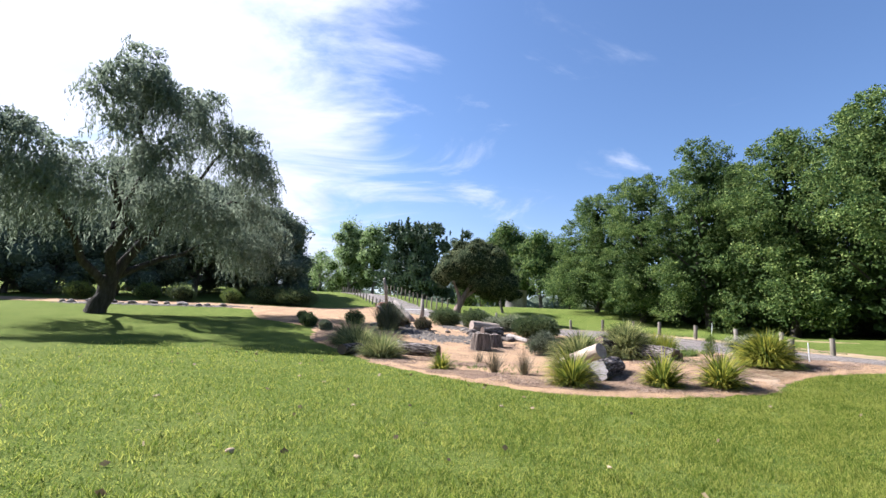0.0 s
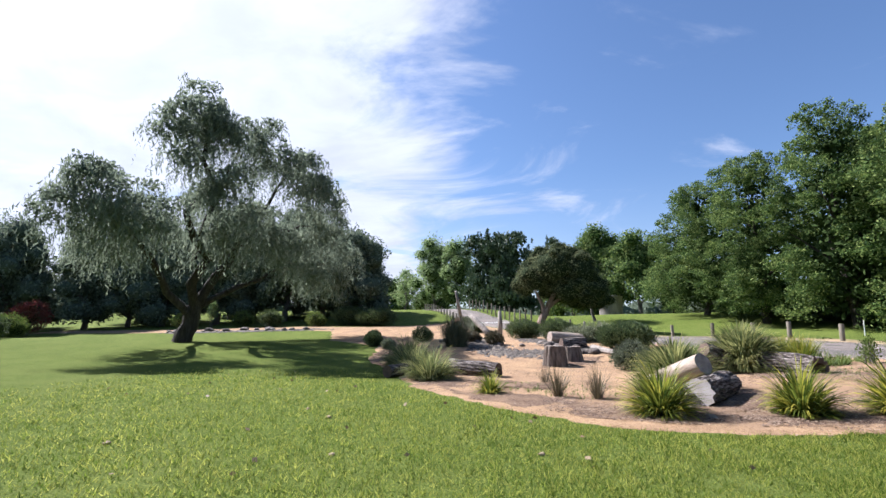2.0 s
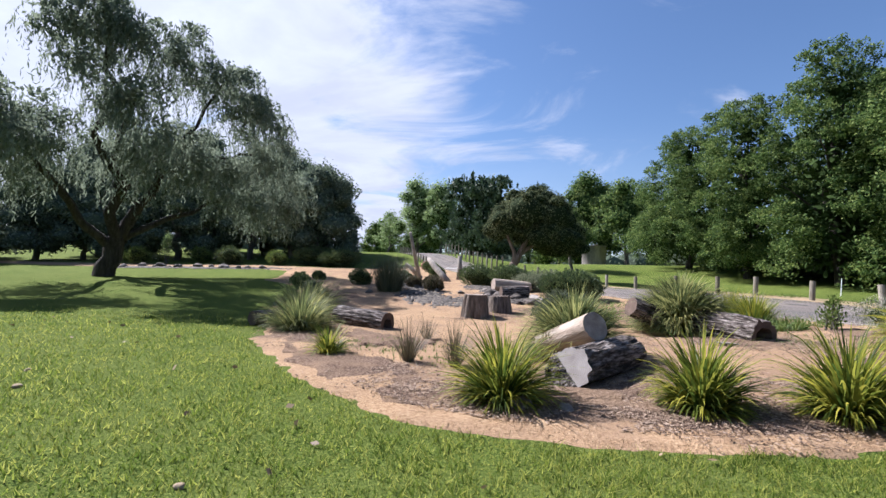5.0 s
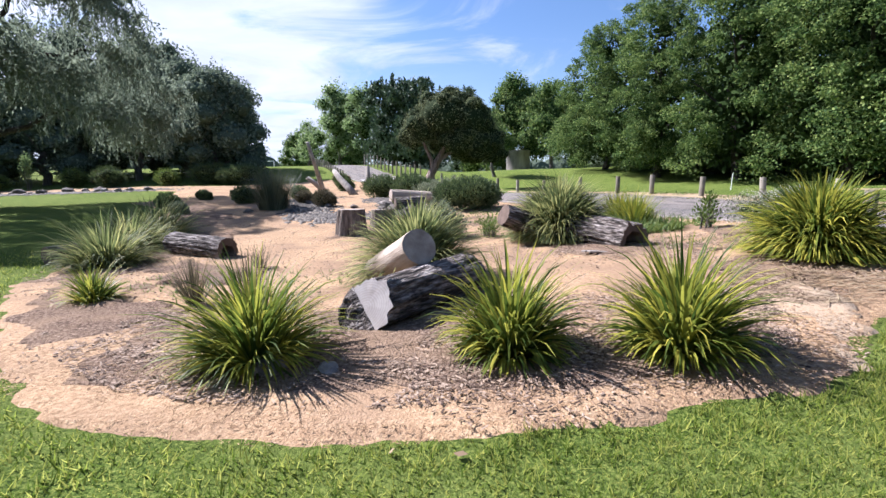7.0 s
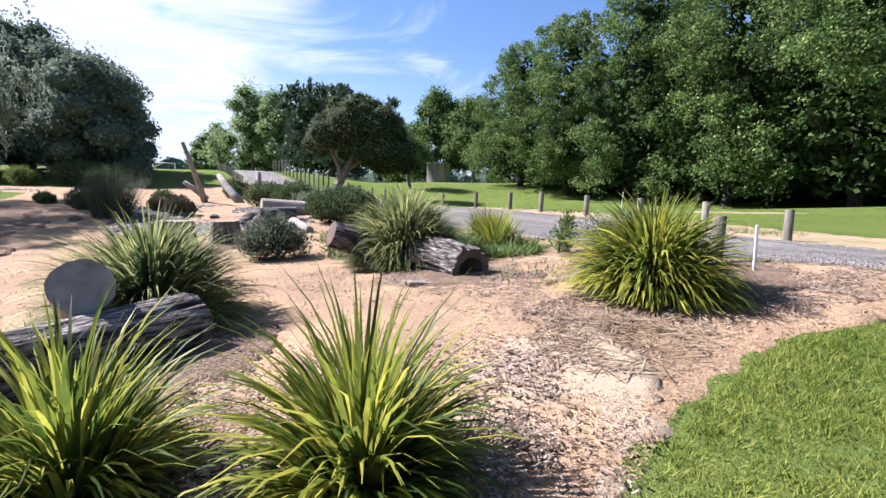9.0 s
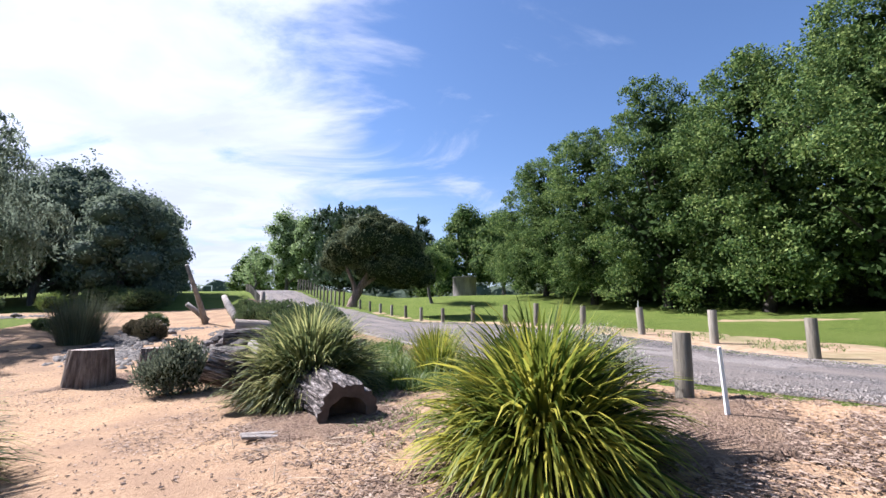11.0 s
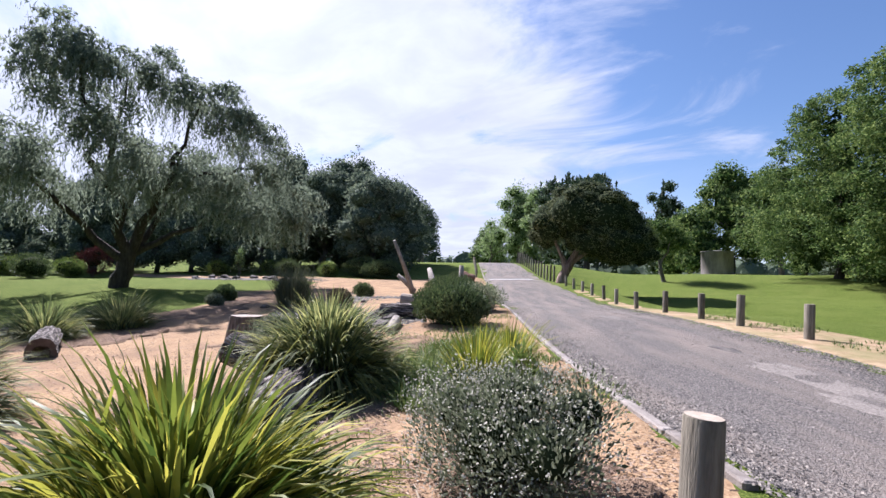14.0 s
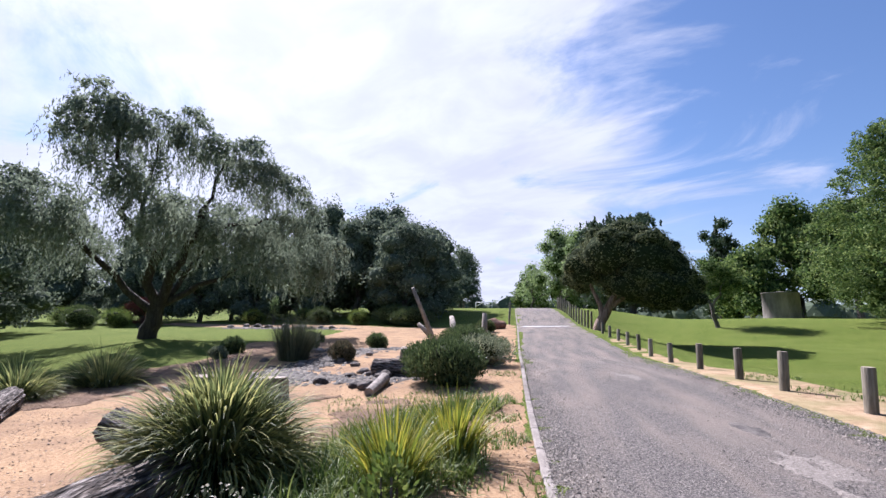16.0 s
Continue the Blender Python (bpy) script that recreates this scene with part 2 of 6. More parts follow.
M_RED_ROCK = material("red_boulder_rock", [(0.3, (0.13, 0.06, 0.04)), (0.7, (0.3, 0.17, 0.12))], scale=4, rough=0.9, bump=0.8, fine=20, fine_depth=0.02)


def end_grain(name, dark, light, rings=26.0):
    """Sawn end: rings round the log's own x axis."""
    m = material(name, [(0.3, dark), (0.75, light)], scale=6, rough=0.9, bump=0.15, fine=70, fine_depth=0.002)
    nt = m.node_tree
    bsdf = nt.nodes["Principled BSDF"]
    tc = nt.nodes.new("ShaderNodeTexCoord")
    wv = nt.nodes.new("ShaderNodeTexWave")
    wv.wave_type, wv.rings_direction = "RINGS", "X"
    wv.inputs["Scale"].default_value, wv.inputs["Distortion"].default_value, wv.inputs["Detail"].default_value = rings, 2.5, 3
    nt.links.new(tc.outputs["Object"], wv.inputs["Vector"])
    mx = nt.nodes.new("ShaderNodeMix")
    mx.data_type, mx.blend_type = "RGBA", "MULTIPLY"
    mx.inputs[0].default_value = 0.13
    src = bsdf.inputs["Base Color"].links[0].from_socket
    nt.links.new(src, mx.inputs[6])
    nt.links.new(wv.outputs["Color"], mx.inputs[7])
    nt.links.new(mx.outputs[2], bsdf.inputs["Base Color"])
    return m


M_END = end_grain("sawn_end_grain", (0.2, 0.155, 0.125), (0.42, 0.35, 0.29))
M_END_DARK = end_grain("hollow_end_wood", (0.065, 0.044, 0.033), (0.15, 0.105, 0.08))

M_END_PALE = end_grain("pale_end_grain", (0.33, 0.285, 0.255), (0.52, 0.465, 0.425), 14.0)
L_OAK = leaf_mat("oak_leaves", (0.030, 0.061, 0.018), (0.086, 0.140, 0.037), (0.245, 0.300, 0.088), scale=0.5, translucent=0.36, island=0.5, spec=0.12, rough=0.7)
L_MAPLE = leaf_mat("maple_leaves", (0.04, 0.06, 0.03), (0.075, 0.105, 0.05), (0.14, 0.18, 0.085), scale=0.4, translucent=0.3)
# oak leaf colour darkened to paint shade on the filler inside crowns
L_OAK_CORE = material("oak_painted_shade", [(0.3, (0.022, 0.038, 0.013)), (0.7, (0.055, 0.085, 0.025))], scale=3, bump=0, rough=0.95, spec=0.05)
L_WILLOW = leaf_mat("willow_leaves", (0.115, 0.144, 0.105), (0.175, 0.208, 0.148), (0.240, 0.275, 0.195), scale=0.5, translucent=0.52, island=0.4, spec=0.05, rough=0.9)
L_WILLOW_CORE = material("willow_shade_foliage", [(0.3, (0.06, 0.08, 0.05)), (0.7, (0.11, 0.14, 0.085))], scale=3, bump=0, rough=0.95, spec=0.05)
L_PAPERBARK = leaf_mat("dome_tree_leaves", (0.048, 0.060, 0.028), (0.100, 0.118, 0.054), (0.200, 0.205, 0.095), scale=0.9, translucent=0.2, island=0.3, spec=0.08, rough=0.8)
# painted shade, nearly black, for fillers in the dome tree and conifers
L_PAPER_CORE = material("crown_painted_shade", [(0.3, (0.012, 0.018, 0.008)), (0.7, (0.028, 0.04, 0.016))], scale=3, bump=0, rough=0.95, spec=0.05)
L_CYPRESS = leaf_mat("cypress_foliage", (0.035, 0.06, 0.035), (0.06, 0.095, 0.05), (0.1, 0.135, 0.07), translucent=0.15)
L_POPLAR = leaf_mat("poplar_leaves", (0.12, 0.18, 0.068), (0.20, 0.275, 0.105), (0.30, 0.37, 0.16), translucent=0.45)
L_GUM = leaf_mat("gum_leaves", (0.085, 0.11, 0.076), (0.14, 0.172, 0.118), (0.2, 0.235, 0.155), translucent=0.35, spec=0.08, rough=0.85)
# darker copy of the gum leaf colour: shade painted on crown fillers
L_GUM_CORE = material("gum_painted_shade", [(0.3, (0.05, 0.066, 0.046)), (0.7, (0.095, 0.118, 0.078))], scale=3, bump=0, rough=0.95, spec=0.05)
L_STRAP = leaf_mat("strap_leaves", (0.046, 0.076, 0.013), (0.158, 0.192, 0.028), (0.45, 0.41, 0.060), translucent=0.5, rough=0.5, scale=1.5, spec=0.2)
L_STRAP_DARK = leaf_mat("dark_strap_leaves", (0.060, 0.084, 0.032), (0.165, 0.192, 0.070), (0.43, 0.415, 0.155), translucent=0.5, rough=0.55, scale=1.5, spec=0.15)
L_STRAP_YELLOW = leaf_mat("yellow_strap_leaves", (0.090, 0.130, 0.018), (0.210, 0.232, 0.030), (0.420, 0.370, 0.050), translucent=0.42, rough=0.45, scale=1.5)
L_RUSH = leaf_mat("rush_stems", (0.063, 0.056, 0.035), (0.119, 0.101, 0.059), (0.189, 0.161, 0.091), translucent=0.2, scale=2)
L_RUSH_GREEN = leaf_mat("green_rush_stems", (0.050, 0.062, 0.036), (0.090, 0.105, 0.060), (0.150, 0.160, 0.095), translucent=0.25, scale=2)
L_SHRUB = leaf_mat("shrub_leaves", (0.041, 0.064, 0.026), (0.075, 0.112, 0.041), (0.135, 0.165, 0.064), translucent=0.28, scale=1.5)
L_GREY = leaf_mat("grey_shrub_leaves", (0.108, 0.126, 0.072), (0.198, 0.222, 0.138), (0.312, 0.336, 0.216), translucent=0.3, scale=1.5, spec=0.1, rough=0.8)
L_FLOWER_BUSH = leaf_mat("flowering_shrub_leaves", (0.07, 0.082, 0.048), (0.155, 0.175, 0.105), (0.29, 0.31, 0.20), translucent=0.25, scale=3.0, spec=0.1, rough=0.8)
L_GREY_DARK = leaf_mat("feathery_shrub_leaves", (0.07, 0.085, 0.055), (0.125, 0.145, 0.095), (0.20, 0.22, 0.145), translucent=0.3, scale=1.5, spec=0.1, rough=0.8)
# near-black colour that paints shade on the filler bodies in shrubs
L_SHRUB_CORE = material("shrub_painted_shade", [(0.3, (0.014, 0.02, 0.009)), (0.7, (0.035, 0.045, 0.02))], scale=5, bump=0, rough=0.95, spec=0.05)
L_FLOWER = material("white_flowers", [(0.3, (0.36, 0.345, 0.275)), (0.8, (0.62, 0.595, 0.50))], scale=4, bump=0, island=0.5, translucent=0.35)
L_RED = leaf_mat("red_shrub_leaves", (0.09, 0.02, 0.02), (0.17, 0.045, 0.04), (0.24, 0.09, 0.07), translucent=0.25)
L_WEED = leaf_mat("weed_leaves", (0.065, 0.108, 0.022), (0.122, 0.173, 0.036), (0.202, 0.238, 0.065), translucent=0.35)
L_DRY = leaf_mat("dry_leaves", (0.105, 0.068, 0.038), (0.210, 0.143, 0.083), (0.315, 0.247, 0.150), translucent=0.1)

# ---------------------------------------------------------------- shaping helpers


def ss(a, b, t):
    u = min(1.0, max(0.0, (t - a) / (b - a)))
    return u * u * (3 - 2 * u)


def lie(x, y):
    """Height of the ground."""
    dip = ss(1.0, 7.0, x - 6.0 + 0.5 * (y - 35.2)) * ss(27, 39, y) * (1 - ss(52, 66, y))
    return (-1.05 * dip + 0.62 * ss(2, 13, x) * (0.35 + 0.65 * ss(8, 14, y)) * (1 - 0.6 * ss(17, 29, y)) + 0.2 * ss(3, 14, y) + 0.15 * ss(14, 22, y) + 0.75 * ss(17, 29, y)
            + 1.3 * ss(30, 50, y) + 1.2 * ss(46, 60, y) * (1 - ss(-9, 3, x)) + 1.6 * ss(46, 75, y) + 0.9 * ss(14, 50, x))


def fast_mesh(name, verts, faces, mats, smooth=False, index=None):
    """verts (n, 3), faces (m, k) of one size k."""
    v, f = np.asarray(verts, np.float32), np.asarray(faces, np.int32)
    me = bpy.data.meshes.new(name)
    me.vertices.add(len(v))
    me.vertices.foreach_set("co", v.ravel())
    k = f.shape[1]
    me.loops.add(f.size)
    me.loops.foreach_set("vertex_index", f.ravel())
    me.polygons.add(len(f))
    me.polygons.foreach_set("loop_start", np.arange(0, f.size, k, dtype=np.int32))
    me.polygons.foreach_set("loop_total", np.full(len(f), k, np.int32))
    if index is not None:
        me.polygons.foreach_set("material_index", np.asarray(index, np.int32))
    for m in mats:
        me.materials.append(m)
    me.update(calc_edges=True)
    me.validate()
    if smooth:
        me.polygons.foreach_set("use_smooth", np.ones(len(f), bool))
    return me


def part_of(name, me, parent=None, label="", m=None):
    ob = new(name, me)
    if parent is not None:
        ob.parent = parent
    if m is not None:
        ob.matrix_basis = m
    return tagged(ob, label) if label else ob


def empty_thing(name, m, label, category, group="", kind=""):
    ob = new(name)
    ob.empty_display_size = 0.2
    ob.matrix_basis = m
    return tagged(ob, label, category, group, kind)


def tube(points, radii, segs=8, wobble=0.0, seed=0, close=True):
    """A tapered limb through the points; quads."""
    rng = np.random.default_rng(seed)
    pts = [Vector(p) for p in points]
    verts, faces = [], []
    side = Vector((1, 0, 0))
    for i, p in enumerate(pts):
        d = (pts[min(i + 1, len(pts) - 1)] - pts[max(i - 1, 0)]).normalized()
        side = (side - d * side.dot(d))
        side = side.normalized() if side.length > 1e-3 else d.orthogonal().normalized()
        other = d.cross(side)
        for k in range(segs):
            a = 2 * math.pi * k / segs
            r = radii[i] * (1 + wobble * rng.uniform(-1, 1))
            verts.append(p + (side * math.cos(a) + other * math.sin(a)) * r)
    for i in range(len(pts) - 1):
        for k in range(segs):
            a, b = i * segs + k, i * segs + (k + 1) % segs
            faces.append((a, b, b + segs, a + segs))
    if close:
        for ring, flip in ((0, True), (len(pts) - 1, False)):
            c = len(verts)
            verts.append(pts[ring])
            for k in range(segs):
                a, b = ring * segs + k, ring * segs + (k + 1) % segs
                faces.append((b, a, c, c) if flip else (a, b, c, c))
    return [tuple(v) for v in verts], faces


def join(pieces):
    verts, faces = [], []
    for v, f in pieces:
        o = len(verts)
        verts += v
        faces += [tuple(i + o for i in q) for q in f]
    return verts, faces


def poly_mesh(name, verts, faces, mats, smooth=True):
    """Quads in which a repeated last corner means a triangle."""
    me = bpy.data.meshes.new(name)
    keep = sorted({i for q in faces for i in q})
    slot = {o: n for n, o in enumerate(keep)}
    faces = [tuple(slot[i] for i in (q[:3] if len(q) == 4 and q[2] == q[3] else q)) for q in faces]
    me.from_pydata([verts[i] for i in keep], [], faces)
    for m in mats:
        me.materials.append(m)
    if smooth:
        me.polygons.foreach_set("use_smooth", np.ones(len(me.polygons), bool))
    me.update()
    return me


def bend(points, steps):
    """Catmull-Rom through the points."""
    p = [Vector(q) for q in points]
    p = [p[0] * 2 - p[1]] + p + [p[-1] * 2 - p[-2]]
    res = []
    for i in range(1, len(p) - 2):
        for k in range(steps):
            t = k / steps
            res.append(0.5 * ((2 * p[i]) + (p[i + 1] - p[i - 1]) * t + (2 * p[i - 1] - 5 * p[i] + 4 * p[i + 1] - p[i + 2]) * t * t
                              + (3 * p[i] - p[i - 1] - 3 * p[i + 1] + p[i + 2]) * t ** 3))
    res.append(p[-2])
    return res


def leaves(rng, pos, size, aim=None, flat=0.0, ratio=0.55, lay=0.0, outward=None):
    """Rhombic leaves at pos (n, 3); aim: the way that their length points, n x 3, else any way; lay: how much they face up; outward: the way that they face."""
    n = len(pos)
    if lay or outward is not None:
        face = rng.normal(size=(n, 3)) + (np.array((0, 0, lay)) if outward is None else outward)
        d = np.cross(face, rng.normal(size=(n, 3)))
        d /= np.linalg.norm(d, axis=1, keepdims=True) + 1e-9
        s = np.cross(face, d)
        s /= np.linalg.norm(s, axis=1, keepdims=True) + 1e-9
        ln = (size * rng.uniform(0.6, 1.3, n))[:, None]
        v = np.stack([pos - d * ln * 0.5, pos + s * ln * ratio * 0.5, pos + d * ln * 0.5, pos - s * ln * ratio * 0.5], 1).reshape(-1, 3)
        return v, np.arange(4 * n).reshape(n, 4)
    d = rng.normal(size=(n, 3)) if aim is None else aim + rng.normal(size=(n, 3)) * 0.35
    d[:, 2] *= 1 - flat
    d /= np.linalg.norm(d, axis=1, keepdims=True) + 1e-9
    s = np.cross(d, rng.normal(size=(n, 3)))
    s /= np.linalg.norm(s, axis=1, keepdims=True) + 1e-9
    ln = (size * rng.uniform(0.6, 1.3, n))[:, None]
    v = np.stack([pos - d * ln * 0.5, pos + s * ln * ratio * 0.5, pos + d * ln * 0.5, pos - s * ln * ratio * 0.5], 1).reshape(-1, 3)
    return v, np.arange(4 * n).reshape(n, 4)


def shell_points(rng, lumps, n, inner=0.72, outer=1.08, up=0.0):
    """Points in the outer skin of lumps (x, y, z, rx, ry, rz), thick and thin by turns, and their outward ways."""
    l = np.array(lumps, float)
    area = (l[:, 3] * l[:, 4] + l[:, 4] * l[:, 5] + l[:, 3] * l[:, 5])
    pick = rng.choice(len(l), n, p=area / area.sum())
    d = rng.normal(size=(n, 3))
    d[:, 2] += up
    d /= np.linalg.norm(d, axis=1, keepdims=True)
    rough = 0.10 * np.sin(7 * d[:, 0] + pick) * np.sin(6 * d[:, 1] + 2 * pick) + 0.08 * np.sin(13 * d[:, 2] + 11 * d[:, 0] + pick)
    r = rng.uniform(inner, outer, n) + rough
    return l[pick, :3] + d * l[pick, 3:] * r[:, None], d


def cores(lumps, k=0.66, seed=0):
    """Dark filler masses coloured as the inner shade of a crown, one uneven body a lump."""
    pieces = []
    for i, (x, y, z, a, b, c) in enumerate(lumps):
        bm = bmesh.new()
        bmesh.ops.create_icosphere(bm, subdivisions=2, radius=1.0)
        for v in bm.verts:
            w = k * (1 + 0.35 * noise.noise(v.co * 2.1 + Vector((i * 3.1, seed, 0))))
            v.co = Vector((x + v.co.x * a * w, y + v.co.y * b * w, z + v.co.z * c * w))
        pieces.append(([tuple(v.co) for v in bm.verts], [tuple(v.index for v in f.verts) + (f.verts[2].index,) for f in bm.faces]))
        bm.free()
    return join(pieces)


def tree_thing(name, label, category, at, trunk, lumps, leaf_m, core_m, bark_m, n, size, seed, core=0.66, inner=0.72, outer=1.1, flat=0.2, turn=0.0, group="", strands=None, aim_up=0.0, kind="", lay=0.0, core_lumps=None, up=0.0, puff=0.0):
    rng = np.random.default_rng(seed)
    t = empty_thing(name, pose(at[0], at[1], lie(*at[:2]) - 0.05, 0, 0, turn), label, category, group, kind)
    v, f = join([tube(p, r, 9, 0.10, seed + i, False) for i, (p, r) in enumerate(trunk)])
    part_of("trunk", poly_mesh("trunk", v, f, [bark_m]), t)
    pos, d = shell_points(rng, lumps, n, inner, outer, up)
    aim = None
    if aim_up:
        aim = d * 0.7 + np.array((0, 0, aim_up))
    lv, lf = leaves(rng, pos, size, aim, flat, lay=lay, outward=d * puff if puff else None)
    if strands:
        sv, sf = strands(rng)
        lf = np.concatenate([lf, sf + len(lv)])
        lv = np.concatenate([lv, sv])
    crown = part_of("crown", fast_mesh("crown", lv, lf, [leaf_m]), t)
    # added filler inside the crown; its dark colour stands in for shade
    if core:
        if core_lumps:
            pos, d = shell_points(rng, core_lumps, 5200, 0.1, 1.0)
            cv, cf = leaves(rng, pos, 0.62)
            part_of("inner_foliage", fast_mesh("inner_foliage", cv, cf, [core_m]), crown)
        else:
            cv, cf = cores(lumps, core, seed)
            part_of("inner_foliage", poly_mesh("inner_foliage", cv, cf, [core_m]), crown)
    return t

# ---------------------------------------------------------------- ground, bed, road
from mathutils.geometry import delaunay_2d_cdt


def axis(lo, hi, step, far):
    """Even steps between lo and hi, then wider and wider ones out to far."""
    mid = list(np.arange(lo, hi + step / 2, step))
    up, s = [mid[-1]], step
    while up[-1] < far:
        s *= 1.25
        up.append(up[-1] + s)
    down, s = [mid[0]], step
    while down[-1] > -far:
        s *= 1.25
        down.append(down[-1] - s)
    return down[:0:-1] + mid + up[1:]


gx, gy = axis(-34, 34, 0.6, 900), axis(-8, 64, 0.6, 900)
gv = [(x, y, lie(x, y)) for y in gy for x in gx]
nx = len(gx)
gf = [(j * nx + i, j * nx + i + 1, (j + 1) * nx + i + 1, (j + 1) * nx + i) for j in range(len(gy) - 1) for i in range(nx - 1)]
tagged(new("ground", fast_mesh("ground", gv, gf, [M_LAWN], True)), "wide mown green lawn sheet of the park", "lawn", kind="structure")


def inside(poly, x, y):
    hit, j = False, len(poly) - 1
    for i in range(len(poly)):
        (xi, yi), (xj, yj) = poly[i], poly[j]
        if (yi > y) != (yj > y) and x < (xj - xi) * (y - yi) / (yj - yi) + xi:
            hit = not hit
        j = i
    return hit


def ragged(poly, step, amount, seed):
    """The outline with more corners, each a little off the line."""
    res = []
    for i in range(len(poly)):
        a, b = Vector((*poly[i], 0)), Vector((*poly[(i + 1) % len(poly)], 0))
        n = max(1, int((b - a).length / step))
        for k in range(n):
            p = a.lerp(b, k / n)
            w = noise.noise_vector(p * 1.7 + Vector((seed, 0, 0))) * amount + noise.noise_vector(p * 5.0 + Vector((seed, 3, 0))) * amount * 0.5
            res.append((p.x + w.x, p.y + w.y))
    return res


def sheet(name, outline, step, lift, relief, mat, label, category, seed=0, rim_at=-0.012):
    """A sheet on the ground inside an outline; its rim dips under the lawn."""
    pts = [Vector(p) for p in outline]
    n = len(pts)
    xs, ys = [p[0] for p in outline], [p[1] for p in outline]
    y = min(ys)
    row = 0
    while y < max(ys):
        x = min(xs) + (row % 2) * step / 2
        near = step if y < 28 else step * 2
        while x < max(xs):
            if inside(outline, x, y):
                pts.append(Vector((x, y)))
            x += near
        y += near
        row += 1
    vs, _, fs, *_ = delaunay_2d_cdt(pts, [(i, (i + 1) % n) for i in range(n)], [], 1, 1e-4)
    ring = {(round(p[0], 3), round(p[1], 3)) for p in outline}
    verts = []
    for v in vs:
        rim = (round(v.x, 3), round(v.y, 3)) in ring
        bumpy = relief * (noise.noise(Vector((v.x * 0.9, v.y * 0.9, seed))) + 0.5 * noise.noise(Vector((v.x * 3.1, v.y * 3.1, seed))))
        verts.append((v.x, v.y, lie(v.x, v.y) + (rim_at if rim else lift + bumpy)))
    return tagged(new(name, poly_mesh(name, verts, [tuple(f) for f in fs], [mat])), label, category, kind="structure")


ROAD_LEFT = bend([(-17, 69, 0), (-11.6, 58.5, 0), (-6.2, 48.4, 0), (1.23, 34.1, 0), (6.35, 24.3, 0), (8.6, 20.05, 0), (9.76, 17.93, 0), (10.9, 15.85, 0), (12.0, 14.1, 0), (13.4, 12.4, 0), (16.5, 10.2, 0), (26, 6.2, 0), (60, -4, 0)], 5)
ROAD_RIGHT = bend([(-13, 71, 0), (-8, 61.5, 0), (-1.9, 51.0, 0), (6.0, 35.2, 0), (9.2, 28.2, 0), (11.0, 24.4, 0), (12.2, 22.0, 0), (13.3, 19.4, 0), (14.0, 17.2, 0), (15.2, 15.2, 0), (18, 13.0, 0), (27, 9.4, 0), (60, -0.5, 0)], 5)
road_outline = [(p.x, p.y) for p in ROAD_LEFT] + [(p.x, p.y) for p in reversed(ROAD_RIGHT)]
BED_LAWN_SIDE = [(13.0, 12.75), (12.2, 12.2), (11.2, 11.9), (10.6, 11.85), (9.84, 11.72), (8.91, 11.3), (8.27, 10.89), (7.88, 10.57), (7.55, 10.2), (7.1, 9.88), (6.49, 9.7), (5.96, 9.57), (5.4, 9.42), (4.55, 9.26), (3.87, 9.21), (3.13, 9.28), (2.39, 9.43),
                 (1.7, 9.72), (0.93, 10.24), (0.02, 11.0), (-1.0, 12.0), (-2.0, 13.1), (-3.75, 16.8), (-5.75, 19.6), (-7.0, 24.0), (-11.2, 27.2), (-13.6, 32.0), (-17.0, 38.8),
                 (-23, 40.5), (-28, 38.0), (-36, 36.8), (-48, 36.5)]
BED_FAR_SIDE = [(-48, 39.5), (-36, 40.5), (-28, 42.5), (-22, 44.2), (-15, 43.4), (-11.2, 44.6), (-9.8, 47.8), (-7.6, 49.6)]
bed_poly = BED_LAWN_SIDE + BED_FAR_SIDE + [(p.x - 0.05, p.y) for p in ROAD_LEFT if 12.9 < p.y < 49]
bed_outline = ragged(bed_poly, 0.16, 0.10, 1.0)
sheet("garden_bed", bed_outline, 0.3, 0.022, 0.028, M_SAND, "orange sandy garden bed and path with mulch", "garden bed", 2.0)


def blob(cx, cy, rx, ry, turn, seed):
    ca, sa = math.cos(radians(turn)), math.sin(radians(turn))
    res = []
    for k in range(56):
        w = 2 * math.pi * k / 56
        q = 1 + 0.4 * noise.noise(Vector((math.cos(w) * 1.3 + seed, math.sin(w) * 1.3, 0))) + 0.3 * noise.noise(Vector((math.cos(w) * 4 + seed, math.sin(w) * 4, 3)))
        res.append((cx + (rx * math.cos(w) * ca - ry * math.sin(w) * sa) * q, cy + (rx * math.cos(w) * sa + ry * math.sin(w) * ca) * q))
    return res


edge = bend([(x, y, 0) for x, y in BED_LAWN_SIDE[10:26]], 4)
near_side, far_side = [], []
for i, p in enumerate(edge[:-1]):
    d = (edge[i + 1] - p).normalized()
    inward = Vector((d.y, -d.x, 0))
    w = noise.noise(Vector((i * 0.23, 4.0, 0)))
    a, b = p + inward * (0.42 + 0.22 * w - 0.2 * ss(2.5, -1.0, p.x) if p.x > -1 else 0.2), p + inward * (1.55 + 0.55 * noise.noise(Vector((i * 0.31, 9.0, 0))))
    near_side.append((a.x, a.y))
    far_side.append((b.x, b.y))
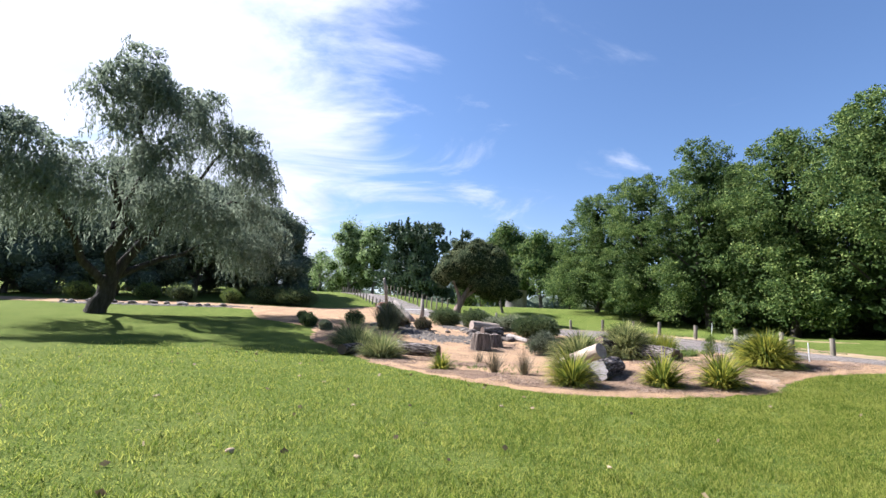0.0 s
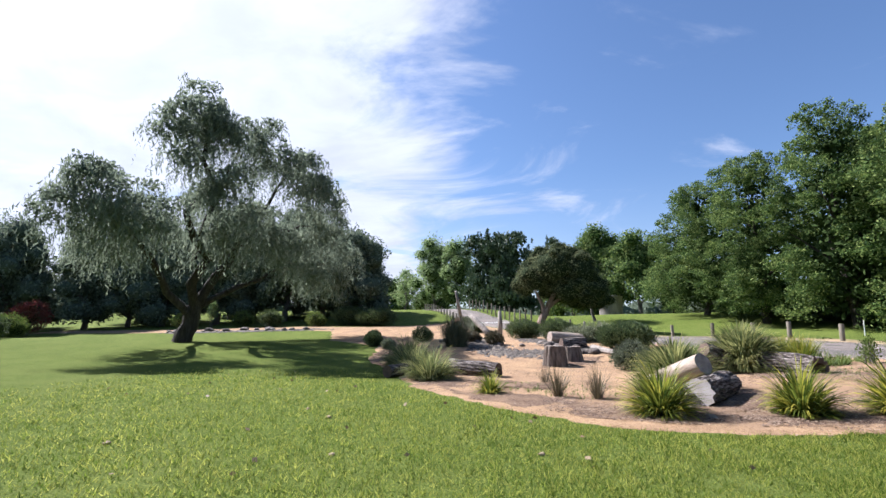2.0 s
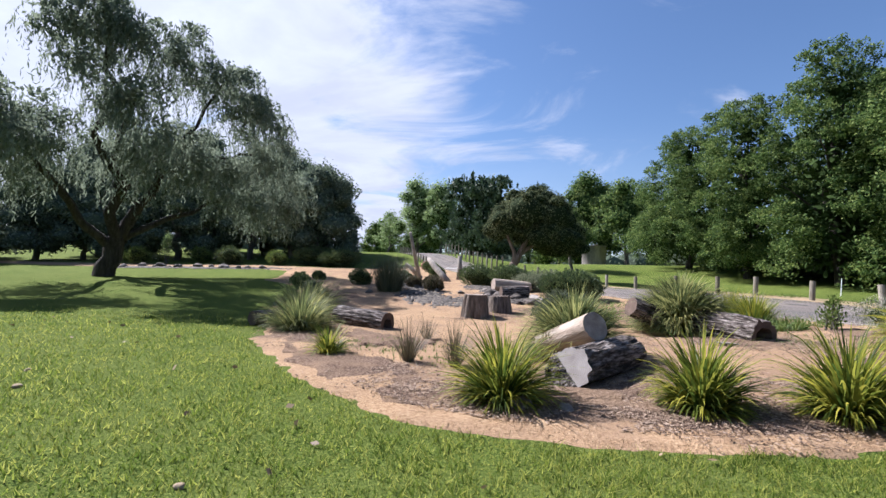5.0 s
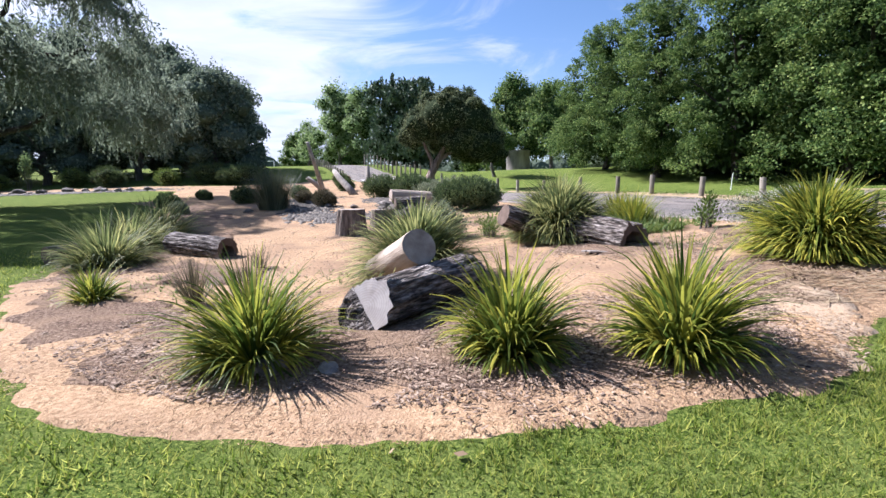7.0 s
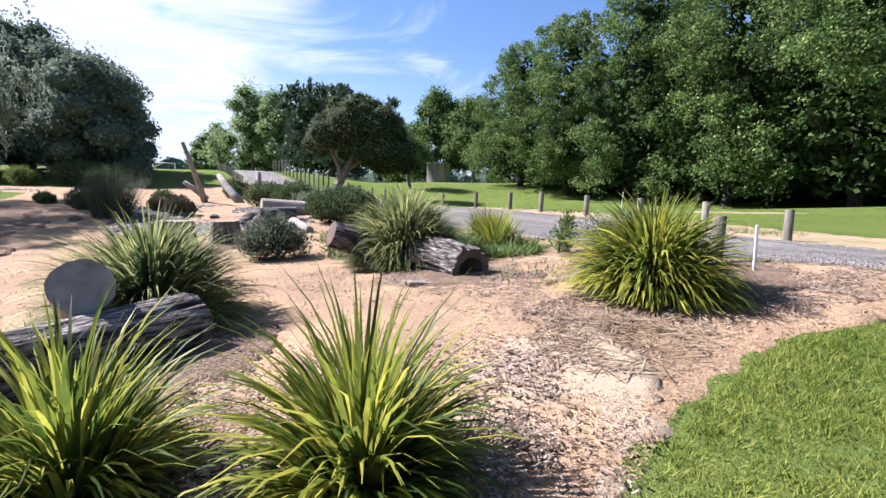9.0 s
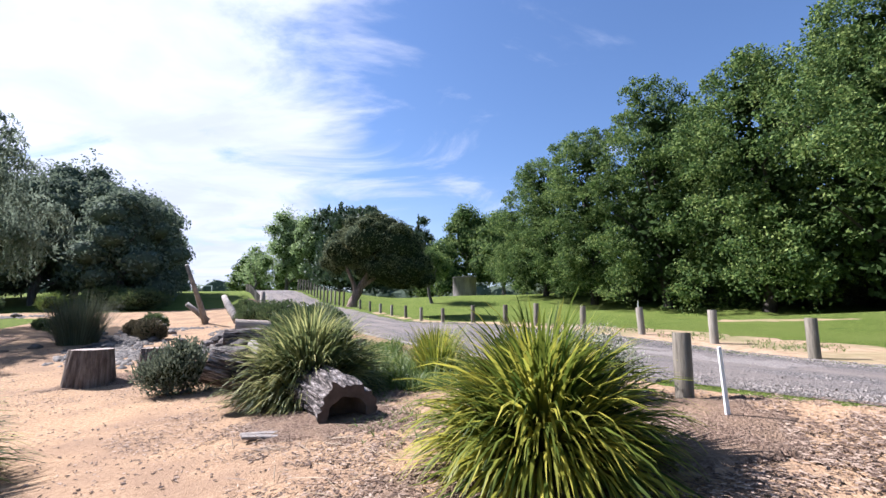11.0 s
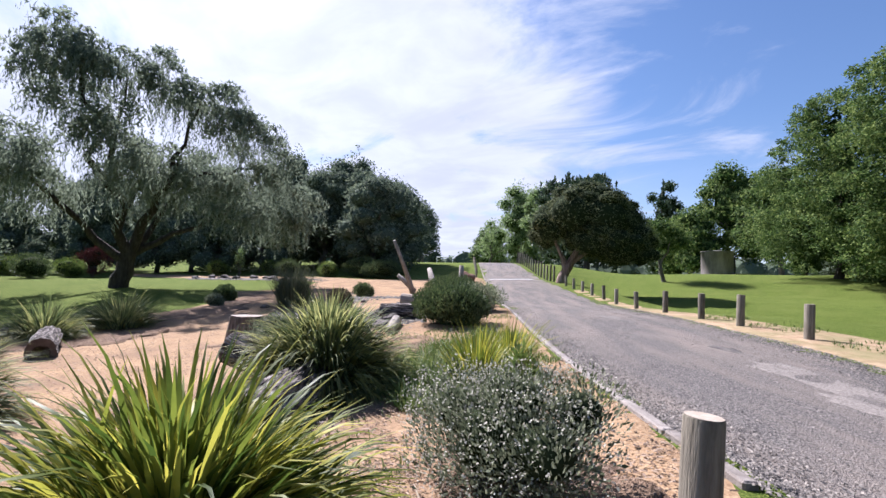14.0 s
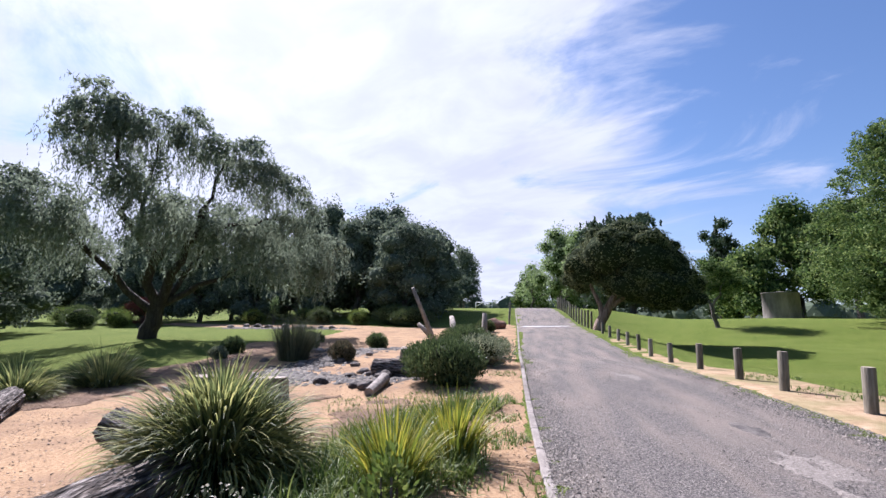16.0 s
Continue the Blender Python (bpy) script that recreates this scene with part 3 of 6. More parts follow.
MULCHED = [near_side + far_side[::-1], blob(7.3, 15.0, 1.5, 1.0, -55, 1.0), blob(9.5, 13.15, 1.75, 0.95, 32, 2.0), blob(4.35, 11.85, 1.5, 0.95, 50, 3.0), blob(9.9, 15.0, 1.1, 0.7, 110, 4.0), blob(2.3, 19.6, 1.6, 0.8, 40, 5.0), blob(5.7, 19.6, 1.7, 1.1, 120, 6.0), blob(-2.2, 17.6, 1.9, 1.1, 120, 7.0), blob(-4.6, 21.6, 1.9, 1.0, 120, 8.0), blob(0.4, 14.0, 1.4, 0.7, 150, 9.0)]
for i, ol in enumerate(MULCHED):
    sheet("mulch_patch", ragged(ol, 0.11, 0.30, 11.0 + i), 0.11, 0.032 + 0.002 * i, 0.046, M_MULCH_BED, "dark brown bark mulch spread over the sandy bed", "mulch", 12.0 + i, -0.02)
M_PALE_GRIT = material("pale_gritty_sand", [(0.3, (0.17, 0.124, 0.080)), (0.5, (0.30, 0.230, 0.158)), (0.7, (0.41, 0.33, 0.24))], scale=60, rough=0.95, bump=0.4, fine=80, fine_depth=0.006, spec=0.06, big=0.6, big_scale=2.0, big_colour=(0.36, 0.25, 0.155))
sheet("grit_patch", ragged(blob(7.45, 11.1, 1.25, 0.6, 70, 8.0), 0.12, 0.10, 31.0), 0.11, 0.026, 0.034, M_PALE_GRIT, "pale gritty sand spread beside the clump", "sand", 44.0, -0.02)
sheet("road", road_outline, 0.7, 0.03, 0.010, M_ASPHALT, "worn grey asphalt park road with patches", "road", 5.0)
verge_poly = [(p.x + 0.05, p.y + 0.05) for p in ROAD_RIGHT if p.y < 42 and p.x < 28] + [(26.5, 12.2), (20, 15.2), (17.4, 17.4), (16.0, 20.0), (15.0, 22.3), (13.3, 24.6), (11.2, 27.9), (7.6, 34.6), (4.2, 41.2)]
sheet("verge", ragged(verge_poly, 0.5, 0.15, 4.0), 0.5, 0.02, 0.015, M_VERGE, "bare sandy verge strip beside the road", "verge", 7.0)

# far bare sand mark on the lawn beyond the road
sheet("lawn_worn_patch", ragged([(17.2, 25.4), (20.5, 24.2), (22.6, 24.3), (20.6, 25.6), (18.6, 26.3)], 0.4, 0.25, 9.0), 0.5, 0.012, 0.01, M_VERGE, "bare sandy worn patch in the lawn", "bare patch", 8.0)

# pale patches and a painted hump line on the road


def decal(name, outline, lift, mat, label, category):
    vs, _, fs, *_ = delaunay_2d_cdt([Vector(p) for p in outline], [(i, (i + 1) % len(outline)) for i in range(len(outline))], [], 1, 1e-4)
    verts = [(v.x, v.y, lie(v.x, v.y) + lift) for v in vs]
    return tagged(new(name, poly_mesh(name, verts, [tuple(f) for f in fs], [mat])), label, category, kind="structure")


M_PATCH = material("pale_road_patch", [(0.3, (0.095, 0.084, 0.074)), (0.5, (0.19, 0.167, 0.147)), (0.72, (0.31, 0.275, 0.24))], scale=38, rough=0.9, bump=0.6, fine=70, fine_depth=0.006, spec=0.2)
M_POTHOLE = material("pothole_gravel", [(0.3, (0.07, 0.062, 0.058)), (0.7, (0.17, 0.15, 0.135))], scale=6, rough=0.95, bump=0.8, fine=40, fine_depth=0.01)
decal("road_marking", [(-5.55, 47.6), (-5.35, 48.05), (-2.3, 50.0), (-2.15, 49.6)], 0.047, M_WHITE, "faded white painted line across the road", "road marking")
for i, (cx, cy, rx, ry, a) in enumerate(((12.0, 19.2, 1.0, 0.35, -60), (12.9, 17.0, 1.5, 0.42, -58), (8.6, 25.4, 0.6, 0.26, -62), (6.6, 29.4, 0.55, 0.2, -62), (10.3, 22.0, 0.45, 0.18, -62), (4.4, 34.6, 0.7, 0.24, -62))):
    ca, sa = math.cos(radians(a)), math.sin(radians(a))
    ol = []
    for k in range(44):
        w = 2 * math.pi * k / 44
        q = 1 + 0.5 * noise.noise(Vector((math.cos(w) * 1.5 + cx, math.sin(w) * 1.5 + cy, 0))) + 0.35 * noise.noise(Vector((math.cos(w) * 5 + cx, math.sin(w) * 5 + cy, 0)))
        ol.append((cx + (rx * math.cos(w) * ca - ry * math.sin(w) * sa) * q, cy + (rx * math.cos(w) * sa + ry * math.sin(w) * ca) * q))
    sheet("road_patch", ol, 0.12, 0.036, 0.022, M_PATCH, "pale worn patch in the asphalt", "road patch", 20.0 + i, 0.02)
ol = [(11.15 + 0.26 * math.cos(w) + 0.1 * math.sin(w), 21.0 - 0.34 * math.cos(w) + 0.09 * math.sin(w)) for w in np.linspace(0, 6.0, 16)]
sheet("pothole", ol, 0.1, 0.046, 0.004, M_POTHOLE, "dark gravelly pothole in the road", "pothole", 30.0, 0.02)

# concrete kerb in short lengths along the bed
kerb = empty_thing("kerb", pose(0, 0, 0), "low pale concrete kerb edging the road", "kerb", kind="structure")
line = [p for p in ROAD_LEFT if 15.0 < p.y < 66]
line = bend([tuple(p) for p in line], 6)
bm = bmesh.new()
bmesh.ops.create_cube(bm, size=1.0)
for v in bm.verts:
    v.co = Vector((v.co.x * 0.985, v.co.y * 0.105, v.co.z * 0.15))
bmesh.ops.bevel(bm, geom=bm.edges[:], offset=0.014, segments=1, affect="EDGES")
kerb_mesh = bpy.data.meshes.new("kerb_block")
bm.to_mesh(kerb_mesh)
bm.free()
kerb_mesh.materials.append(M_CONCRETE)
run, last = 0.0, line[0]
marks = [line[0]]
for p in line[1:]:
    run += (p - last).length
    last = p
    if run >= 1.0:
        marks.append(p.copy())
        run = 0.0
rng = np.random.default_rng(3)
for a, b in zip(marks, marks[1:]):
    mid, d = (a + b) / 2, b - a
    slope = math.atan2(lie(b.x, b.y) - lie(a.x, a.y), d.length)
    ob = part_of("kerb_block", kerb_mesh, kerb)
    n_side = Vector((-d.y, d.x, 0)).normalized()
    ob.matrix_basis = Matrix.Translation((mid.x, mid.y, lie(mid.x, mid.y) - 0.030 + rng.uniform(-0.008, 0.008))) @ Euler((rng.uniform(-0.02, 0.02), -slope, math.atan2(d.y, d.x) + rng.uniform(-0.012, 0.012))).to_matrix().to_4x4() @ Matrix.Diagonal((d.length, 1, 1, 1))

# ---------------------------------------------------------------- big trees


def limb(a, b, sag, r0, r1, steps=5, seed=0):
    r = random.Random(seed)
    a, b = Vector(a), Vector(b)
    pts, rad = [], []
    for i in range(steps + 1):
        t = i / steps
        p = a.lerp(b, t) + Vector((r.uniform(-1, 1), r.uniform(-1, 1), r.uniform(-0.5, 0.5))) * (0.06 * (b - a).length * math.sin(math.pi * t)) + Vector((0, 0, sag * math.sin(math.pi * t)))
        pts.append(p)
        rad.append(r0 + (r1 - r0) * t)
    return pts, rad


# weeping willow; its crown runs along u (x 0.70, y 0.714) and v (x -0.714, y 0.70)
def uv(u, v, z):
    return (0.70 * u - 0.714 * v, 0.714 * u + 0.70 * v, z)


WILLOW = [(0.2, -6.0, 9.6, 2.4, 2.4, 2.4), (-0.6, -7.2, 12.0, 1.3, 1.5, 1.5), (0.6, -6.6, 11.6, 1.2, 1.4, 1.3), (1.8, -5.5, 11.4, 1.2, 1.6, 1.2), (4.6, -4.0, 11.0, 2.0, 2.2, 1.6), (6.6, -2.5, 9.6, 1.9, 2.2, 1.5), (8.6, 0, 8.2, 1.8, 2.2, 1.4), (10.4, 1.5, 7.0, 1.2, 1.6, 1.1),
          (-4.0, -4.6, 7.4, 1.9, 2.2, 1.4), (-2.6, -6.0, 6.6, 2.2, 2.4, 1.8), (-5.6, -5.0, 6.4, 1.5, 1.9, 1.3), (3.0, -1.5, 7.4, 2.9, 2.8, 2.1), (6.2, -0.5, 5.6, 3.2, 2.6, 2.1), (9.0, 2.2, 4.9, 2.0, 2.4, 1.9),
          (1.0, -5.4, 7.0, 2.2, 2.2, 1.9), (0.0, 1.5, 7.8, 2.4, 2.2, 2.0), (-4.0, -1.0, 6.0, 1.9, 2.2, 1.5), (8.5, 5.0, 6.6, 2.3, 2.2, 1.7), (3.5, 3.0, 8.2, 2.2, 2.2, 1.7), (3.2, -5.0, 12.0, 1.3, 1.5, 1.1), (6.0, -3.4, 11.0, 1.6, 1.7, 1.2), (8.2, -1.4, 9.7, 1.4, 1.6, 1.1), (-4.8, -5.2, 8.0, 1.3, 1.5, 1.0), (-1.8, -6.8, 10.6, 1.2, 1.3, 1.3)]
willow_mass = [(*uv(u, v, z), 0.9 * a, 0.9 * b, c) for u, v, z, a, b, c in WILLOW]
rr = random.Random(17)
willow_lumps = []
for x, y, z, a, b, c in willow_mass:
    for i in range(11):
        w, t = i * 2.4 + rr.uniform(-0.5, 0.5), rr.uniform(-0.75, 1.0)
        q, k = math.sqrt(max(0.08, 1 - t * t)) * rr.uniform(0.6, 1.0), rr.uniform(0.24, 0.42)
        willow_lumps.append((x + 0.85 * a * q * math.cos(w), y + 0.85 * b * q * math.sin(w), z + 0.85 * c * t, a * k, b * k, c * k * 0.8))


def willow_strands(rng):
    pos, d = shell_points(rng, willow_lumps, 4200, 0.8, 1.12, -0.3)
    all_p, all_d = [], []
    ln = (0.5 + 2.6 * rng.uniform(0, 1, len(pos)) ** 1.6) * np.clip((pos[:, 2] - 1.2) / 5, 0.25, 1.0)
    for k in range(13):
        q = pos.copy()
        t = k / 12
        q[:, :2] += d[:, :2] * 0.5 * math.sqrt(t)
        q[:, 2] -= ln * t
        q[:, :2] += rng.normal(size=(len(q), 2)) * 0.05
        all_p.append(q)
    p = np.concatenate(all_p)
    aim = np.tile(np.array((0, 0, -1.0)), (len(p), 1)) + rng.normal(size=(len(p), 3)) * 0.3
    return leaves(rng, p, 0.30, aim, 0, 0.19)


trunk = [limb((0, 0, 0), uv(0.5, -0.3, 2.2), 0, 0.55, 0.42, 4, 1), limb(uv(0.4, -0.2, 1.8), uv(3.4, -2.5, 7.5), 0.3, 0.34, 0.12, 6, 2), limb(uv(0.3, 0, 1.6), uv(-3.6, -4.2, 6.6), -0.3, 0.26, 0.09, 6, 3),
         limb(uv(0.5, -0.3, 2.1), uv(-0.4, -6.8, 11.8), 0.4, 0.3, 0.06, 8, 4), limb(uv(2.6, -1.8, 6.0), uv(8.5, 0, 8.2), 0.5, 0.16, 0.04, 6, 5), limb(uv(3.0, -2.2, 6.8), uv(4.8, -4, 10.8), 0.2, 0.14, 0.04, 5, 6),
         limb(uv(0.3, 0, 1.9), uv(5.8, -0.2, 5.0), 0.2, 0.25, 0.06, 6, 7), limb(uv(0.2, -3, 6), uv(1.6, -5.4, 11.0), 0.2, 0.15, 0.04, 5, 8), limb(uv(0.2, 0, 5), uv(0.6, 2, 8), 0.2, 0.15, 0.04, 5, 9), limb(uv(0.6, -0.3, 2.0), uv(3.4, 2.6, 7.6), 0.2, 0.2, 0.05, 5, 10)]
tree_thing("willow_tree", "weeping willow with trailing grey-green strands on the lawn", "tree", (-20.0, 25.6), trunk, willow_lumps, L_WILLOW, L_WILLOW_CORE, M_DARK_BARK, 26000, 0.24, 11,
           core=0.0, inner=0.3, outer=1.2, strands=willow_strands)


def round_lumps(seed, height, radius, base, n, flatten=0.75):
    """A broad crown as a heap of lumps, the lower ones wider out."""
    r = random.Random(seed)
    res = [(0, 0, base + (height - base) * 0.55, radius * 0.62, radius * 0.62, (height - base) * 0.42)]
    for i in range(n):
        t = (i + 0.5) / n
        a = i * 2.4 + r.uniform(-0.4, 0.4)
        z = base + (height - base) * (0.08 + 0.8 * t)
        out = radius * (0.74 * math.sqrt(max(0.05, 1 - (t * 0.95) ** 2.0)) + r.uniform(-0.06, 0.08))
        s = radius * r.uniform(0.26, 0.42)
        res.append((out * math.cos(a), out * math.sin(a), z, s, s, s * flatten))
    return res


def broad_trunk(seed, height, radius, base, r0):
    r = random.Random(seed)
    res = [limb((0, 0, 0), (r.uniform(-0.3, 0.3), r.uniform(-0.3, 0.3), height * 0.75), 0, r0, r0 * 0.22, 8, seed)]
    for i in range(7):
        a, z = i * 2.4 + r.uniform(-0.3, 0.3), base + i * height * 0.06
        res.append(limb((0, 0, z), (radius * 0.75 * math.cos(a), radius * 0.75 * math.sin(a), z + height * 0.17), 0.3, r0 * 0.4, r0 * 0.08, 5, seed + i))
    return res


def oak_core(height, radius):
    """Lumps for added dark leaves that paint shade into the middle of the crown."""
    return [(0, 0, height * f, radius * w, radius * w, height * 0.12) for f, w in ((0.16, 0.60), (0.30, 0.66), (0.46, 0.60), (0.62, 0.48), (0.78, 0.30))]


def oak_lumps(seed, height, radius):
    """Boughs about a tall column, each of them a loose heap of small drooping sprays."""
    r = random.Random(seed)
    res = []
    n = 58
    for i in range(n):
        t = (i + 0.5) / n
        a = i * 2.39996 + r.uniform(-0.6, 0.6)
        wide = radius * (0.70 + 0.34 * math.sin(math.pi * min(1, 0.1 + t * 0.9))) * (1 - 0.62 * max(0, t - 0.5) / 0.5)
        out = wide * r.uniform(0.58, 1.08)
        z = height * (0.09 + 0.86 * t) + r.uniform(-0.8, 0.8)
        size = radius * r.uniform(0.16, 0.33) * (1 - 0.2 * t)
        res.append((out * math.cos(a) * 0.92, out * math.sin(a) * 0.92, z - 0.25 * size, size * 0.62, size * 0.62, size * 0.66))
        for j in range(15):
            w, q = r.uniform(0, 6.283), math.sqrt(r.uniform(0.05, 1))
            away = 0.45 * math.cos(w - a) * q
            k = size * r.uniform(0.18, 0.36)
            res.append((out * math.cos(a) + size * q * math.cos(w), out * math.sin(a) + size * q * math.sin(w), z + size * (0.9 * (1 - q * q) - away - 0.25 + r.uniform(-0.3, 0.3)), k, k, k * r.uniform(0.5, 0.9)))
    return res


OAK_LABEL = "tall green oak in the row beyond the road"
oaks = []
for s, hh, rr in ((21, 22.0, 7.6), (22, 20.0, 7.0), (23, 23.5, 7.2)):
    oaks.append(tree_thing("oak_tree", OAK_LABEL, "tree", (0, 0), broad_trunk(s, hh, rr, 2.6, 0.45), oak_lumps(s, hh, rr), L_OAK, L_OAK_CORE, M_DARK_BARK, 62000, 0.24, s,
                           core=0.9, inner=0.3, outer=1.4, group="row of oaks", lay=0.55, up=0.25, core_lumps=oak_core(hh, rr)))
spots = [(20.8, 63.5, 0.86, 1), (24.2, 56.5, 0.88, 0), (28.0, 48.8, 0.90, 2), (31.6, 41.8, 1.0, 1), (35.6, 35.2, 0.97, 0), (39.8, 29.6, 0.95, 2), (44.5, 24, 1.05, 1), (50, 18.6, 1.0, 0), (56.5, 13.5, 1.0, 2), (35, 55.5, 0.95, 0), (42, 45, 1.0, 2), (50, 34, 1.0, 1), (64, 7, 1.0, 0), (20.6, 77, 0.5, 0), (25.5, 85, 0.58, 2)]
used = set()
for i, (x, y, k, kind_of) in enumerate(spots):
    m = pose(x, y, lie(x, y) - 0.1, 0, 0, 137 * i)
    if kind_of not in used:
        used.add(kind_of)
        ob = oaks[kind_of]
        ob.matrix_basis = m
        ob.scale = (k, k, k)
    else:
        ob = copy_thing(oaks[kind_of], m)
        ob.scale = (k, k, k)

# dome-crowned tree with a leaning pale trunk at the road's edge
dome = [(1.9, 0.6, 5.2, 2.9, 2.9, 2.2), (0.4, 0.0, 4.6, 2.0, 2.4, 1.6), (3.9, 1.2, 4.4, 2.1, 2.6, 1.9), (5.0, 1.3, 3.4, 1.5, 2.0, 1.6), (-1.0, -0.2, 4.2, 1.2, 1.6, 1.3), (1.3, -1.9, 5.0, 1.9, 1.5, 1.6),
        (3.4, -1.3, 4.6, 1.8, 1.6, 1.7), (2.5, 0.4, 6.1, 1.9, 2.0, 1.3), (0.7, 0.3, 5.9, 1.5, 1.7, 1.1), (2.2, 2.7, 4.8, 2.0, 1.6, 1.7), (3.2, 0.0, 3.2, 1.8, 2.2, 1.2), (5.0, 0.2, 2.4, 0.9, 1.2, 0.8), (-0.2, 1.6, 4.6, 1.5, 1.3, 1.4), (-0.5, -1.5, 3.9, 1.1, 1.1, 1.1)]
dome += [(2.6, -1.2, 3.0, 1.8, 1.5, 1.1), (4.3, -0.9, 2.6, 1.5, 1.4, 1.1), (5.4, 0.6, 2.2, 1.1, 1.3, 0.9), (2.2, 1.8, 3.0, 2.2, 1.6, 1.2), (3.9, 1.9, 2.4, 1.6, 1.4, 1.1), (-1.3, 0.4, 3.4, 0.9, 1.1, 1.0)]
dome = [(x * 1.04, y * 1.04, z * 1.06, a * 1.05, b * 1.05, c * 1.05) for x, y, z, a, b, c in dome]
rr = random.Random(5)
for x, y, z, a, b, c in list(dome):
    for _ in range(6):
        w, t = rr.uniform(0, 6.28), rr.uniform(-0.2, 1.0)
        dome.append((x + a * 0.8 * math.cos(w) * math.sqrt(1 - min(1, t * t)), y + b * 0.8 * math.sin(w) * math.sqrt(1 - min(1, t * t)), z + c * 0.85 * t, *[(0.55 + 0.4 * ((len(dome) * 7) % 5) / 4) * q for q in (1, 1, 0.8)]))
trunk = [([(0, 0, 0), (0.15, 0, 0.6), (0.55, 0.1, 1.3), (0.9, 0.2, 2.1), (1.7, 0.4, 3.6)], [0.48, 0.38, 0.34, 0.27, 0.12]), ([(0.35, 0, 0.9), (0.2, -0.1, 1.9), (-0.3, -0.2, 3.0), (-0.7, -0.2, 4.0)], [0.24, 0.18, 0.13, 0.06]),
         ([(0.7, 0.1, 1.6), (2.0, 0.4, 2.6), (3.6, 0.8, 3.6)], [0.2, 0.14, 0.06])]
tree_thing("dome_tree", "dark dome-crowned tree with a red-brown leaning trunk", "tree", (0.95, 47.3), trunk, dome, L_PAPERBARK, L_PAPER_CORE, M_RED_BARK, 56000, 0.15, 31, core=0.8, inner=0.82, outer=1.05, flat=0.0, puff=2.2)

# small lawn tree
tree_thing("lawn_tree", "small slender green tree on the lawn", "tree", (7.3, 60.2), [limb((0, 0, 0), (-0.4, 0, 2.0), 0, 0.2, 0.15, 4, 40), limb((-0.35, 0, 1.7), (-1.3, 0.2, 3.8), 0, 0.12, 0.05, 4, 41), limb((-0.35, 0, 1.7), (0.8, 0, 4.2), 0, 0.12, 0.05, 4, 42)],
           [(-1.2, 0, 4.2, 1.5, 1.5, 1.1), (0.6, 0.2, 4.8, 1.7, 1.6, 1.2), (-0.3, -0.5, 5.4, 1.4, 1.4, 0.9), (0.0, 0.6, 3.6, 1.9, 1.6, 0.9), (1.5, 0, 3.9, 1.1, 1.2, 0.9)], L_OAK, L_OAK_CORE, M_BARK, 6000, 0.2, 43, core=0.4, inner=0.3)


def conifer(name, label, at, height, radius, seed, leaf_m, n, shagged=0.35, spikes=0):
    r = random.Random(seed)
    lumps = []
    for i in range(26):
        t = i / 25
        z = height * (0.12 + 0.84 * t)
        out = radius * (1 - t) ** 0.75
        a = i * 2.4
        lumps.append((out * 0.55 * math.cos(a), out * 0.55 * math.sin(a), z, 0.35 * radius * (1.15 - t), 0.35 * radius * (1.15 - t), height * 0.085))
    for i in range(16):
        a = r.uniform(0, 6.28)
        t = r.uniform(0.4, 1)
        out = radius * (1.1 - t * 0.75)
        lumps.append((out * math.cos(a), out * math.sin(a), height * (0.3 + 0.68 * t), radius * shagged * 0.5, radius * shagged * 0.5, height * 0.05))
    for i in range(spikes):
        a, q = i * 2.4, 0.25 + 0.75 * (i + 0.5) / spikes
        for k in range(4):
            o, z = radius * q * (0.45 + 0.12 * k), height * (0.80 + 0.06 * k - 0.10 * q)
            lumps.append((o * math.cos(a), o * math.sin(a), z, 0.34 - 0.06 * k, 0.34 - 0.06 * k, height * 0.038))
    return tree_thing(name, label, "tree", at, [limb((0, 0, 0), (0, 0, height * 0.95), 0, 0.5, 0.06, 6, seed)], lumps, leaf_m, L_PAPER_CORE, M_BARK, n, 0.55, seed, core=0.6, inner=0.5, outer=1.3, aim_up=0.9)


conifer("cypress_tree", "dark shaggy cypress tree behind the road fence", (-8.5, 84), 15.0, 6.5, 51, L_CYPRESS, 10000, spikes=16)
conifer("cypress_tree", "dark shaggy cypress tree behind the road fence", (-4.5, 80), 14.0, 5.5, 54, L_CYPRESS, 9000, spikes=14)
conifer("pine_tree", "tall narrow dark pine beyond the dome tree", (2.7, 119), 21.5, 4.6, 52, L_CYPRESS, 7000, 0.5)


def leafy(name, label, at, height, radius, base, seed, leaf_m, core_m, n, size, lumps_n=16, bark=M_BARK, core=0.6, group=""):
    return tree_thing(name, label, "tree", at, broad_trunk(seed, height, radius, base + 0.6, 0.12 + radius * 0.05), round_lumps(seed, height, radius, base, lumps_n), leaf_m, core_m, bark, n, size, seed, core=core, inner=0.6, outer=1.15, group=group, puff=1.1)


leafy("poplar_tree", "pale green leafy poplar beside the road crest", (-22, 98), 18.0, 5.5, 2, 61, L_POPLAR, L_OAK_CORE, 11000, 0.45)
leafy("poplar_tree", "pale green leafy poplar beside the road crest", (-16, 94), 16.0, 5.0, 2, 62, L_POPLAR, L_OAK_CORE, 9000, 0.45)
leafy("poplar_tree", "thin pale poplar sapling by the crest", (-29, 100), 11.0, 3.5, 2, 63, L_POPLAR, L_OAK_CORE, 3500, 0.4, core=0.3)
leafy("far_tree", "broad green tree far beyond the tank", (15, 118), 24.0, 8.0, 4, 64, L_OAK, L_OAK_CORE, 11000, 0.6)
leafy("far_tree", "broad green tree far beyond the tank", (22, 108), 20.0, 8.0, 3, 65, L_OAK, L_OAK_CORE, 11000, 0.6)
